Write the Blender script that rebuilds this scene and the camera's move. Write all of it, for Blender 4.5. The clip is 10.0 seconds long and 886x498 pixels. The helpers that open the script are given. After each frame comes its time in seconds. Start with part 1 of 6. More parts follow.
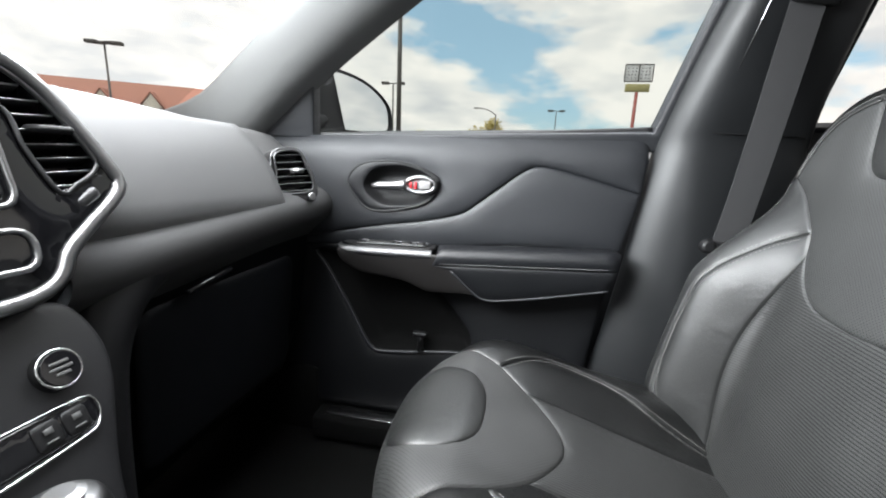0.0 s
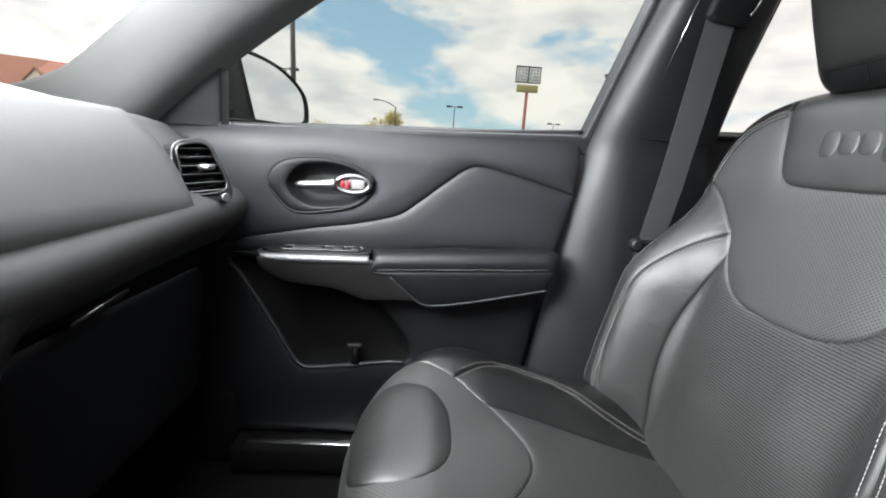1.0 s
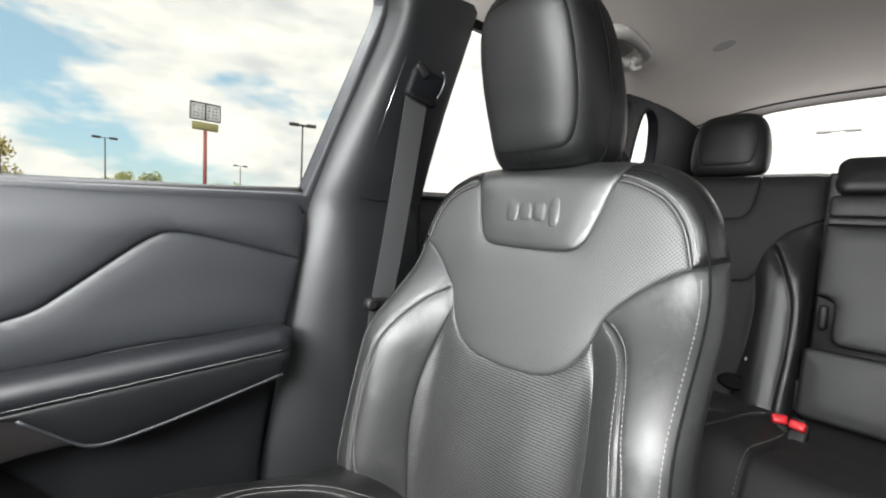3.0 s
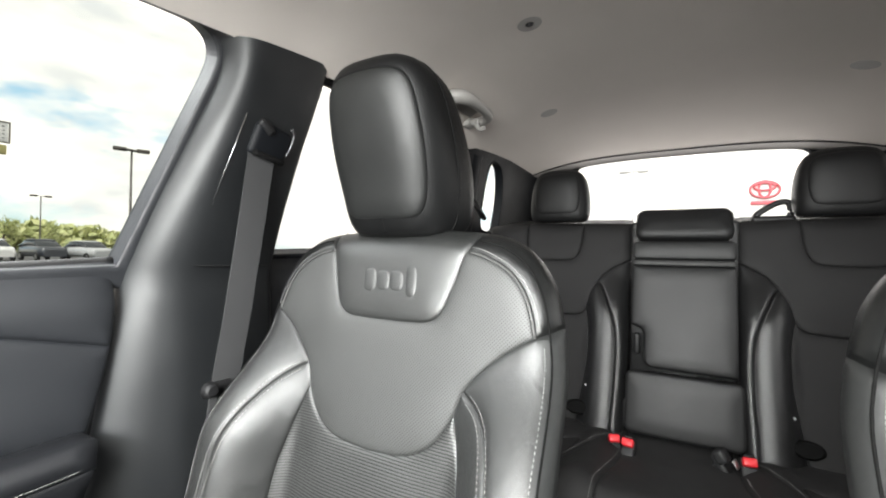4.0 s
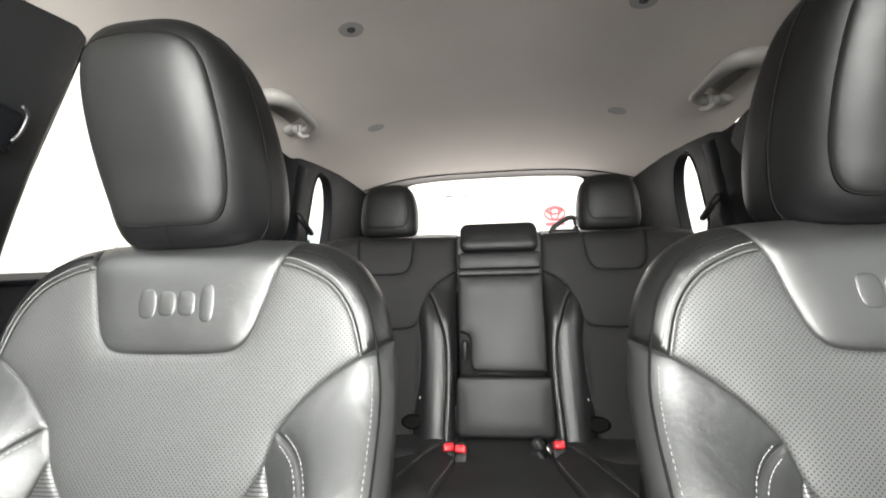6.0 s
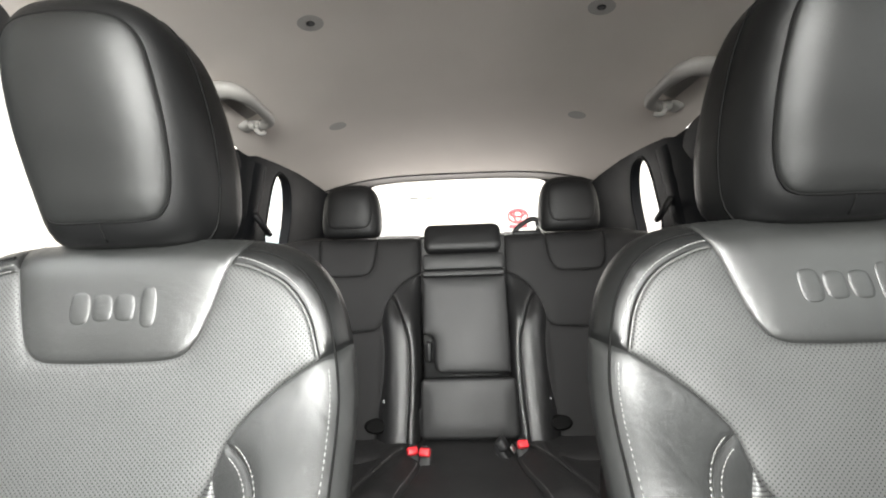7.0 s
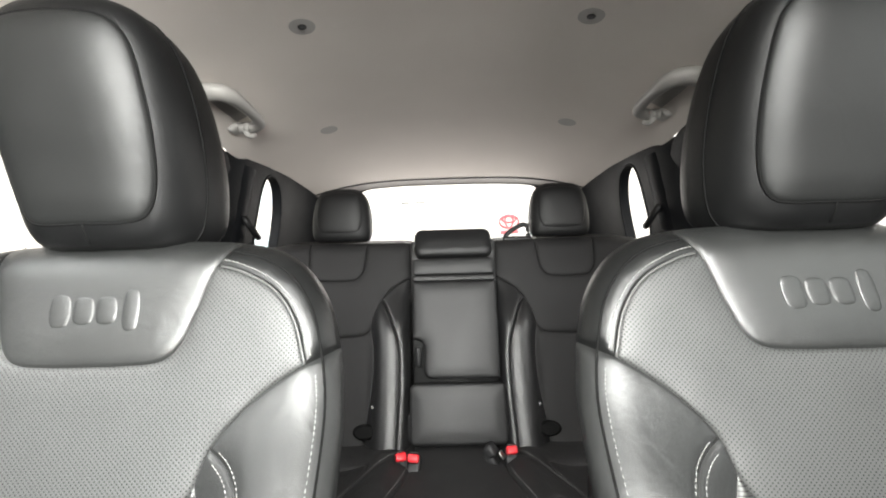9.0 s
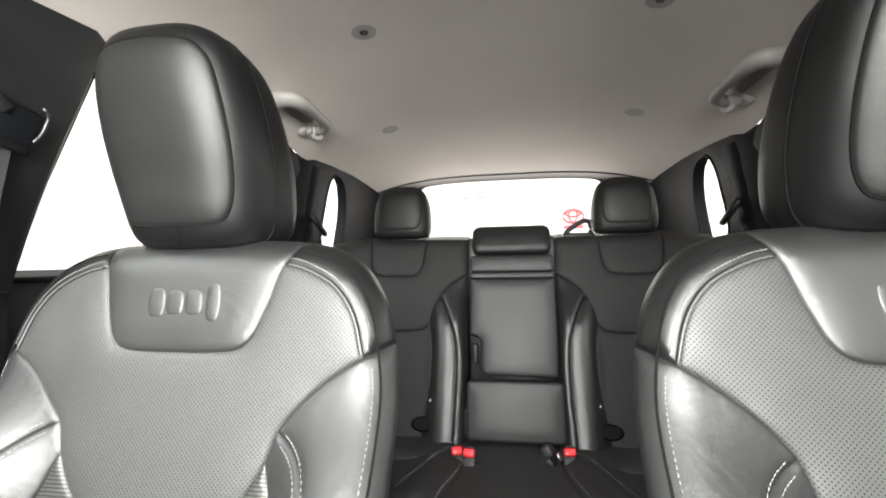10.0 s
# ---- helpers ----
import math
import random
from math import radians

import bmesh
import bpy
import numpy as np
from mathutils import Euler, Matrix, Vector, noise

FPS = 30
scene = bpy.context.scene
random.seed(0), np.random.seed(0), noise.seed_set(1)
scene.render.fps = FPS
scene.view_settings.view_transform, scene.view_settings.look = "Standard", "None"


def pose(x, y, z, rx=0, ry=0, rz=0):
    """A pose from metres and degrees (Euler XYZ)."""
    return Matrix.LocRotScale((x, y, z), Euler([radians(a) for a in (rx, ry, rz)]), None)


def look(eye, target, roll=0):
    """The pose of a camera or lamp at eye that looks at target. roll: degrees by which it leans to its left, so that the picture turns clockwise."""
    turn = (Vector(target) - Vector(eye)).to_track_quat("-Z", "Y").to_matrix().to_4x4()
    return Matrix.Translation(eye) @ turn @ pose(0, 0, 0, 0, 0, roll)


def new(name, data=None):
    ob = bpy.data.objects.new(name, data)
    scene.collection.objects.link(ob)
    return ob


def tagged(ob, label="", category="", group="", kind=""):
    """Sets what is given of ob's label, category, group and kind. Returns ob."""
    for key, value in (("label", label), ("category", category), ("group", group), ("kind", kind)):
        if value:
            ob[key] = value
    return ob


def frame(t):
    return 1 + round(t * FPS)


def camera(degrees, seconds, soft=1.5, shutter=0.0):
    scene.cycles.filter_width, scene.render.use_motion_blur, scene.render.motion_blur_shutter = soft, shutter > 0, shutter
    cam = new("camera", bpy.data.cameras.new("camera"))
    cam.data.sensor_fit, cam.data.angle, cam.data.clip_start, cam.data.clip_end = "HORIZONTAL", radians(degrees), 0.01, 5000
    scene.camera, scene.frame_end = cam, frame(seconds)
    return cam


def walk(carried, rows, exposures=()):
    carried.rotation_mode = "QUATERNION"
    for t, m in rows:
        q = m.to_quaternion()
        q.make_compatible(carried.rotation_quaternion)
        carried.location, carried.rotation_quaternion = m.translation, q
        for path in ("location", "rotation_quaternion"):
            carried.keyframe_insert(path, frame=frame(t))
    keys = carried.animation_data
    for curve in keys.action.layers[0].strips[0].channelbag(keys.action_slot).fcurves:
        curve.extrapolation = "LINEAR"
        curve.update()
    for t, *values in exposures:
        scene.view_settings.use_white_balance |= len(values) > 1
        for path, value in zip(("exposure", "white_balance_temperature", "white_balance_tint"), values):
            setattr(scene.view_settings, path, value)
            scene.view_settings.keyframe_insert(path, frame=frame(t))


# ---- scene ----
cam = camera(93.92, 10.0, 2.0)
# seconds, place in metres, turn in degrees; x to the car's rear, y to its passenger side
ROWS = [
    (0.0, 0.2052, -0.1375, 1.0866, 77.713, -2.336, 11.163),
    (0.5, 0.1604, -0.1192, 1.0928, 77.559, -2.824, 5.689),
    (1.0, 0.1312, -0.0954, 1.0927, 77.479, -3.570, -2.191),
    (1.5, 0.1105, -0.0729, 1.0973, 78.380, -4.064, -10.912),
    (2.0, 0.0958, -0.0534, 1.1049, 80.214, -4.372, -21.561),
    (2.2, 0.1015, -0.0510, 1.1082, 81.209, -3.954, -25.464),
    (3.3, 0.1189, 0.0177, 1.1355, 87.382, -2.492, -48.552),
    (3.5, 0.1218, 0.0139, 1.1510, 88.385, -2.006, -52.313),
    (4.0, 0.1407, 0.0096, 1.1749, 90.547, -0.952, -60.588),
    (4.5, 0.1562, 0.0115, 1.1740, 91.883, -0.154, -67.709),
    (5.0, 0.1689, 0.0119, 1.1665, 92.617, 0.421, -74.026),
    (5.5, 0.1787, 0.0129, 1.1624, 93.114, 1.027, -79.007),
    (6.0, 0.1901, 0.0114, 1.1618, 93.231, 1.524, -83.010),
    (7.5, 0.2020, 0.0083, 1.1571, 93.558, 1.935, -88.925),
    (8.0, 0.2033, 0.0075, 1.1567, 93.762, 1.817, -89.460),
    (8.5, 0.2014, 0.0071, 1.1578, 93.979, 1.694, -89.683),
    (9.0, 0.2009, 0.0068, 1.1579, 94.069, 1.583, -89.070),
    (9.5, 0.2022, 0.0071, 1.1562, 94.065, 1.246, -86.869),
    (10.0, 0.1958, -0.0019, 1.1631, 93.512, 0.698, -80.746),
]
# seconds, stops, kelvin, tint
EXPOSURES = [
    (0.0, 0.14, 6320, 13), (1.0, 0.15, 6370, 13), (2.0, 0.20, 6480, 13), (3.3, 0.48, 6550, 13), (4.0, 0.64, 6620, 12),
    (4.5, 0.79, 6660, 12), (5.5, 1.03, 6700, 12), (7.5, 1.07, 6730, 12), (10.0, 1.09, 6730, 12)]
walk(cam, [(t, pose(x, y, z, rx, ry, rz)) for t, x, y, z, rx, ry, rz in ROWS], EXPOSURES)

# ---- world and sun ----
SUN_UP, SUN_TURN = 50.0, 250.0
world = bpy.data.worlds.new("sky")
scene.world = world
world.use_nodes = True
wn, wl = world.node_tree.nodes, world.node_tree.links
wn.clear()
w_out, w_bg = wn.new("ShaderNodeOutputWorld"), wn.new("ShaderNodeBackground")
w_sky = wn.new("ShaderNodeTexSky")
w_sky.sky_type, w_sky.sun_disc = "NISHITA", False
w_sky.sun_elevation, w_sky.sun_rotation = radians(SUN_UP), radians(SUN_TURN)
w_co, w_map = wn.new("ShaderNodeTexCoord"), wn.new("ShaderNodeMapping")
w_map.inputs["Scale"].default_value = (1.0, 1.0, 2.6)
w_map.inputs["Location"].default_value = (0.35, 0.1, 0.2)
w_n1, w_n2 = wn.new("ShaderNodeTexNoise"), wn.new("ShaderNodeTexNoise")
for n_, s_, d_ in ((w_n1, 3.1, 7.0), (w_n2, 6.0, 6.0)):
    n_.inputs["Scale"].default_value, n_.inputs["Detail"].default_value, n_.inputs["Roughness"].default_value = s_, d_, 0.62
w_r1, w_r2 = wn.new("ShaderNodeValToRGB"), wn.new("ShaderNodeValToRGB")
w_r1.color_ramp.elements[0].position, w_r1.color_ramp.elements[1].position = 0.37, 0.49
w_r2.color_ramp.elements[0].position, w_r2.color_ramp.elements[1].position = 0.35, 0.62
CLOUD = 9.0
w_r2.color_ramp.elements[0].color = (CLOUD * 0.70, CLOUD * 0.70, CLOUD * 0.68, 1)
w_r2.color_ramp.elements[1].color = (CLOUD * 1.06, CLOUD * 1.0, CLOUD * 0.90, 1)
w_mix = wn.new("ShaderNodeMix")
w_mix.data_type = "RGBA"
wl.new(w_co.outputs["Generated"], w_map.inputs["Vector"])
wl.new(w_map.outputs["Vector"], w_n1.inputs["Vector"])
wl.new(w_map.outputs["Vector"], w_n2.inputs["Vector"])
# a gap of clearer sky runs slanting through the cloud
w_dot, w_abs, w_gap, w_add = wn.new("ShaderNodeVectorMath"), wn.new("ShaderNodeMath"), wn.new("ShaderNodeMapRange"), wn.new("ShaderNodeMath")
w_dot.operation, w_abs.operation, w_add.operation = "DOT_PRODUCT", "ABSOLUTE", "ADD"
w_dot.inputs[1].default_value = (-0.580, 0.132, -0.804)
w_gap.inputs["From Min"].default_value, w_gap.inputs["From Max"].default_value = 0.015, 0.12
w_gap.inputs["To Min"].default_value, w_gap.inputs["To Max"].default_value = -0.165, 0.06
wl.new(w_co.outputs["Generated"], w_dot.inputs[0])
wl.new(w_dot.outputs["Value"], w_abs.inputs[0])
wl.new(w_abs.outputs[0], w_gap.inputs["Value"])
wl.new(w_n1.outputs["Fac"], w_add.inputs[0])
wl.new(w_gap.outputs["Result"], w_add.inputs[1])
wl.new(w_add.outputs[0], w_r1.inputs["Fac"])
wl.new(w_n2.outputs["Fac"], w_r2.inputs["Fac"])
wl.new(w_r1.outputs["Color"], w_mix.inputs["Factor"])
w_haze = wn.new("ShaderNodeMix")
w_haze.data_type = "RGBA"
w_haze.inputs["Factor"].default_value = 0.46
w_haze.inputs[7].default_value = (CLOUD * 0.60, CLOUD * 0.84, CLOUD * 0.92, 1)
w_hsv = wn.new("ShaderNodeHueSaturation")
w_hsv.inputs["Hue"].default_value, w_hsv.inputs["Saturation"].default_value = 0.487, 1.15
wl.new(w_sky.outputs["Color"], w_hsv.inputs["Color"])
wl.new(w_hsv.outputs["Color"], w_haze.inputs[6])
wl.new(w_haze.outputs[2], w_mix.inputs[6])
wl.new(w_r2.outputs["Color"], w_mix.inputs[7])
wl.new(w_mix.outputs[2], w_bg.inputs["Color"])
w_bg.inputs["Strength"].default_value = 0.165
wl.new(w_bg.outputs["Background"], w_out.inputs["Surface"])

sun_data = bpy.data.lights.new("sun", "SUN")
sun_data.energy, sun_data.angle, sun_data.color = 3.0, radians(14.0), (1.0, 0.96, 0.9)
sun = new("sun", sun_data)
sun.rotation_euler = (radians(90 - SUN_UP), 0, radians(180 - SUN_TURN))


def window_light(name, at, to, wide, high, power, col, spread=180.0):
    """An added area lamp in or above an opening, boosting the sky's light."""
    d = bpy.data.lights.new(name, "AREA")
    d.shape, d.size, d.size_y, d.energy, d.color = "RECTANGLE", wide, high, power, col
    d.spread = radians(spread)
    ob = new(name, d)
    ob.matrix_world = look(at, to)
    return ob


window_light("upper_windscreen_skylight", (-0.165, 0.16, 1.465), (-0.165 + 0.50, 0.26, 1.465 - 0.87), 0.90, 0.38, 16.0, (0.96, 1.0, 0.982), 155.0)
window_light("lower_windscreen_skylight", (-0.58, 0.02, 1.275), (-0.58 + 0.68, 0.18, 1.275 - 0.68), 0.66, 0.40, 50.0, (0.96, 1.0, 0.982), 118.0)
window_light("side_window_skylight", (0.12, -0.74, 1.33), (0.35, 0.4, 1.0), 0.62, 0.30, 1.5, (0.98, 0.99, 1.0))
# Added fill lamp outside, above the passenger window, to brighten seat and cushion.
window_light("passenger_fill_lamp", (0.15, 1.02, 1.92), (0.33, 0.36, 0.82), 1.0, 0.36, 24.0, (0.97, 0.99, 1.0))
window_light("rear_window_skylight", (1.0, -0.70, 1.30), (1.15, -0.1, 0.45), 0.5, 0.2, 1.6, (0.98, 0.99, 1.0))

window_light("tailgate_window_skylight", (2.08, 0.0, 1.40), (1.2, 0.0, 1.46), 0.80, 0.26, 1.1, (1.0, 0.99, 0.98))

# ---- materials ----
def surface(name, col, rough, grain=600.0, bump=0.15, vary=0.25, metal=0.0, spec=0.5, blotch=14.0, cells=False, tint=None, coat=0.0, crease=0.0):
    """A worn surface: colour and gloss vary over hand-sized blotches, with a fine grain in relief."""
    m = bpy.data.materials.new(name)
    m.use_nodes = True
    n, l = m.node_tree.nodes, m.node_tree.links
    b = n["Principled BSDF"]
    b.inputs["Metallic"].default_value, b.inputs["Specular IOR Level"].default_value = metal, spec
    b.inputs["Coat Weight"].default_value, b.inputs["Coat Roughness"].default_value = coat, 0.12
    co = n.new("ShaderNodeTexCoord")
    big = n.new("ShaderNodeTexNoise")
    big.inputs["Scale"].default_value, big.inputs["Detail"].default_value = blotch, 5
    l.new(co.outputs["Object"], big.inputs["Vector"])
    mix = n.new("ShaderNodeMix")
    mix.data_type = "RGBA"
    dark = [c * (1 - vary) for c in col]
    light = [min(1, c * (1 + vary)) for c in (tint or col)]
    mix.inputs[6].default_value, mix.inputs[7].default_value = (*dark, 1), (*light, 1)
    l.new(big.outputs["Fac"], mix.inputs["Factor"])
    l.new(mix.outputs[2], b.inputs["Base Color"])
    rr = n.new("ShaderNodeMapRange")
    rr.inputs["To Min"].default_value, rr.inputs["To Max"].default_value = rough * 0.82, min(1, rough * 1.18)
    l.new(big.outputs["Fac"], rr.inputs["Value"])
    l.new(rr.outputs["Result"], b.inputs["Roughness"])
    if bump:
        if cells:
            fine = n.new("ShaderNodeTexVoronoi")
            fine.feature = "DISTANCE_TO_EDGE"
            h = fine.outputs["Distance"]
        else:
            fine = n.new("ShaderNodeTexNoise")
            fine.inputs["Detail"].default_value = 3
            h = fine.outputs["Fac"]
        fine.inputs["Scale"].default_value = grain
        l.new(co.outputs["Object"], fine.inputs["Vector"])
        bp = n.new("ShaderNodeBump")
        bp.inputs["Strength"].default_value, bp.inputs["Distance"].default_value = bump, 0.002
        l.new(h, bp.inputs["Height"])
        l.new(bp.outputs["Normal"], b.inputs["Normal"])
        if crease:
            # soft folds and dents a few centimetres across
            fold = n.new("ShaderNodeTexNoise")
            fold.inputs["Scale"].default_value, fold.inputs["Detail"].default_value = 16.0, 3.5
            fold.inputs["Roughness"].default_value, fold.inputs["Distortion"].default_value = 0.55, 1.2
            l.new(co.outputs["Object"], fold.inputs["Vector"])
            bc = n.new("ShaderNodeBump")
            bc.inputs["Strength"].default_value, bc.inputs["Distance"].default_value = crease, 0.006
            l.new(fold.outputs["Fac"], bc.inputs["Height"])
            l.new(bc.outputs["Normal"], bp.inputs["Normal"])
    return m


def perforated(name, col, rough, pitch, hole, ribs=False):
    """Leather with rows of punched holes (or stitched ribs), laid out along the panel."""
    m = surface(name, col, rough, 1100.0, 0.12, 0.2, cells=True, spec=0.9, crease=0.06)
    n, l = m.node_tree.nodes, m.node_tree.links
    b = n["Principled BSDF"]
    uv = n.new("ShaderNodeUVMap")
    sc = n.new("ShaderNodeVectorMath")
    sc.operation = "SCALE"
    sc.inputs["Scale"].default_value = 1.0 / pitch
    l.new(uv.outputs["UV"], sc.inputs[0])
    sep = n.new("ShaderNodeSeparateXYZ")
    l.new(sc.outputs["Vector"], sep.inputs[0])

    def op(kind, a, c=None, d=None):
        k = n.new("ShaderNodeMath")
        k.operation = kind
        for i, v in enumerate((a, c, d)):
            if v is None:
                continue
            if isinstance(v, (int, float)):
                k.inputs[i].default_value = v
            else:
                l.new(v, k.inputs[i])
        return k.outputs[0]

    u, v = sep.outputs["X"], sep.outputs["Y"]
    if ribs:
        wave = op("ABSOLUTE", op("SUBTRACT", op("FRACT", v), 0.5))
        high = op("SMOOTH_MIN", op("MULTIPLY", wave, 4.0), 1.0, 0.4)
    else:
        a = op("SUBTRACT", op("FRACT", op("ADD", u, v)), 0.5)
        c = op("SUBTRACT", op("FRACT", op("SUBTRACT", u, v)), 0.5)
        r = op("SQRT", op("ADD", op("MULTIPLY", a, a), op("MULTIPLY", c, c)))
        high = op("ADD", op("MULTIPLY", op("SUBTRACT", r, hole), 4.0), 0.25)
        k = n.new("ShaderNodeClamp")
        l.new(high, k.inputs[0])
        high = k.outputs[0]
    old = b.inputs["Base Color"].links[0].from_socket
    mx = n.new("ShaderNodeMix")
    mx.data_type = "RGBA"
    mx.inputs[6].default_value = (0.004, 0.004, 0.004, 1) if not ribs else (0.008, 0.008, 0.008, 1)
    l.new(high, mx.inputs["Factor"])
    l.new(old, mx.inputs[7])
    l.new(mx.outputs[2], b.inputs["Base Color"])
    l.new(op("MULTIPLY", high, 0.50), b.inputs["Specular IOR Level"])
    bp = n.new("ShaderNodeBump")
    bp.inputs["Strength"].default_value, bp.inputs["Distance"].default_value = (0.25, 0.0005) if ribs else (0.3, 0.0005)
    l.new(high, bp.inputs["Height"])
    l.new(b.inputs["Normal"].links[0].from_socket, bp.inputs["Normal"])
    l.new(bp.outputs["Normal"], b.inputs["Normal"])
    return m


def clear(name, tint, shine=1.45):
    m = bpy.data.materials.new(name)
    m.use_nodes = True
    n, l = m.node_tree.nodes, m.node_tree.links
    n.remove(n["Principled BSDF"])
    t, g, f, x = (n.new("ShaderNode" + k) for k in ("BsdfTransparent", "BsdfGlossy", "Fresnel", "MixShader"))
    t.inputs["Color"].default_value = (*tint, 1)
    g.inputs["Roughness"].default_value = 0.0
    f.inputs["IOR"].default_value = shine
    l.new(f.outputs[0], x.inputs[0])
    l.new(t.outputs[0], x.inputs[1])
    l.new(g.outputs[0], x.inputs[2])
    l.new(x.outputs[0], n["Material Output"].inputs["Surface"])
    return m


# Darkest leather copy; shade on seat sides and gaps is in its colour.
LEATHER = surface("black_leather", (0.0045, 0.0045, 0.0047), 0.38, 900.0, 0.2, 0.25, cells=True, spec=0.5, crease=0.16)
# Headrest shading is in the colours: face lighter, rim and body darker.
HEAD_FACE = surface("headrest_face_leather", (0.006, 0.0063, 0.0062), 0.44, 900.0, 0.16, 0.25, cells=True, spec=0.36, crease=0.1)
HEAD_SHADED = surface("shaded_headrest_leather", (0.003, 0.0031, 0.0032), 0.38, 900.0, 0.16, 0.25, cells=True, spec=0.26, crease=0.08)
LEATHER_SOFT = surface("smooth_leather", (0.010, 0.0104, 0.0102), 0.35, 1000.0, 0.18, 0.25, cells=True, spec=0.6, crease=0.16)
# Shade of upward-facing panels is put into this darker leather copy.
LEATHER_SHADED = surface("shaded_leather", (0.0045, 0.0047, 0.0047), 0.32, 1000.0, 0.18, 0.25, cells=True, spec=0.4, crease=0.16)
BOLSTER = surface("bolster_leather", (0.009, 0.0094, 0.0093), 0.42, 1000.0, 0.2, 0.25, cells=True, spec=0.55, crease=0.24)
PERF = perforated("perforated_leather", (0.021, 0.0216, 0.0212), 0.52, 0.0045, 0.115)
RIB = perforated("ribbed_leather", (0.017, 0.0175, 0.0172), 0.42, 0.0036, 0.14, ribs=True)
# Rear leathers are darkened: the bench's dimmer light is put into the colour.
REAR_LEATHER = surface("rear_leather", (0.007, 0.007, 0.0073), 0.48, 900.0, 0.2, 0.2, cells=True, spec=0.30, crease=0.14)
REAR_CLOTH = surface("rear_insert_leather", (0.0105, 0.0102, 0.0104), 0.66, 900.0, 0.3, 0.2, cells=True, spec=0.24, crease=0.14)
REAR_GLOSS = surface("rear_bolster_leather", (0.008, 0.008, 0.0083), 0.36, 900.0, 0.2, 0.2, cells=True, spec=0.55, crease=0.14)
# Welt colour is lightened; the gloss along the seam is painted in.
WELT = surface("glossed_seam_welt", (0.05, 0.05, 0.049), 0.4, 900.0, 0.1, 0.1)
ARM_PAD = surface("armrest_leather", (0.0055, 0.006, 0.0073), 0.45, 1000.0, 0.2, 0.15, cells=True, spec=0.34)
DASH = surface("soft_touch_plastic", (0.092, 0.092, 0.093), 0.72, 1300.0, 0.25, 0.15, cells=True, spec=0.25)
# Shaded copy of the dash plastic, for the band that faces downwards.
DASH_SHADED = surface("shaded_dash_plastic", (0.05, 0.05, 0.0505), 0.6, 1300.0, 0.25, 0.15, cells=True, spec=0.3)
PLASTIC = surface("black_plastic", (0.006, 0.006, 0.0065), 0.5, 1400.0, 0.2, 0.2, spec=0.35)
DOOR_UPPER = surface("door_soft_plastic", (0.0105, 0.0115, 0.0138), 0.52, 1300.0, 0.22, 0.12, cells=True, spec=0.45)
DOOR_INSERT = surface("door_insert_leather", (0.0098, 0.0108, 0.0130), 0.48, 1000.0, 0.2, 0.15, cells=True)
DOOR_LOWER = surface("door_hard_plastic", (0.004, 0.0044, 0.0054), 0.5, 1400.0, 0.25, 0.15, spec=0.28)
PILLAR = surface("pillar_plastic", (0.125, 0.127, 0.126), 0.75, 1500.0, 0.15, 0.08, spec=0.25)
PILLAR_MID = surface("pillar_satin_plastic", (0.0065, 0.0073, 0.0082), 0.50, 1500.0, 0.1, 0.08, spec=0.5)
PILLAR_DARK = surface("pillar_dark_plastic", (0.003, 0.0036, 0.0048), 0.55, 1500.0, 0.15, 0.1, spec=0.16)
GRIP_TRIM = surface("grip_trim", (0.0095, 0.0086, 0.0085), 0.42, 1200.0, 0.1, 0.1, spec=0.4)
SEAL = surface("rubber_seal", (0.010, 0.010, 0.0105), 0.5, 900.0, 0.2, 0.15)
LINER = surface("headliner_fabric", (0.63, 0.582, 0.539), 0.95, 1500.0, 0.35, 0.05, spec=0.1, blotch=6.0)
GRIP = surface("grey_plastic", (0.33, 0.317, 0.30), 0.5, 1200.0, 0.1, 0.06)
ROOF_GREY = surface("roof_grey_plastic", (0.34, 0.322, 0.303), 0.6, 900.0, 0.1, 0.08)
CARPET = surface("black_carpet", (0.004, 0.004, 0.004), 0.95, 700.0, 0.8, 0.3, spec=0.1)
STACK = surface("stack_plastic", (0.009, 0.009, 0.010), 0.45, 1300.0, 0.2, 0.15)
CHROME = surface("brushed_chrome", (0.72, 0.72, 0.72), 0.22, 500.0, 0.03, 0.05, metal=1.0)
SATIN = surface("satin_silver", (0.34, 0.34, 0.345), 0.34, 900.0, 0.03, 0.05, metal=1.0)
LEVER = surface("satin_lever", (0.19, 0.19, 0.193), 0.36, 900.0, 0.03, 0.05, metal=1.0)
SATIN_DARK = surface("dull_satin_silver", (0.11, 0.11, 0.113), 0.45, 900.0, 0.03, 0.08, metal=1.0)
GLOSS = surface("piano_black", (0.006, 0.006, 0.007), 0.06, 300.0, 0.0, 0.1)
BELT = surface("belt_webbing", (0.02, 0.02, 0.021), 0.75, 900.0, 0.4, 0.12)
RED = surface("red_plastic", (0.42, 0.012, 0.018), 0.4, 800.0, 0.05, 0.1)
THREAD = surface("grey_thread", (0.15, 0.15, 0.146), 0.8, 900.0, 0.3, 0.1)
STEEL = surface("bare_steel", (0.5, 0.5, 0.5), 0.35, 400.0, 0.05, 0.1, metal=1.0)
WHITE = surface("white_print", (0.075, 0.075, 0.075), 0.6, 400.0, 0.0, 0.03)
MIRROR = surface("mirror_silver", (0.85, 0.86, 0.87), 0.01, 100.0, 0.0, 0.0, metal=1.0)
GLASS = clear("window_glass", (0.54, 0.575, 0.56))
REAR_DOOR_GLASS = clear("rear_door_glass", (0.68, 0.69, 0.68))
PRIVACY = clear("tinted_glass", (0.90, 0.92, 0.91))
SCREEN_GLASS = clear("windscreen_glass", (0.76, 0.78, 0.77))
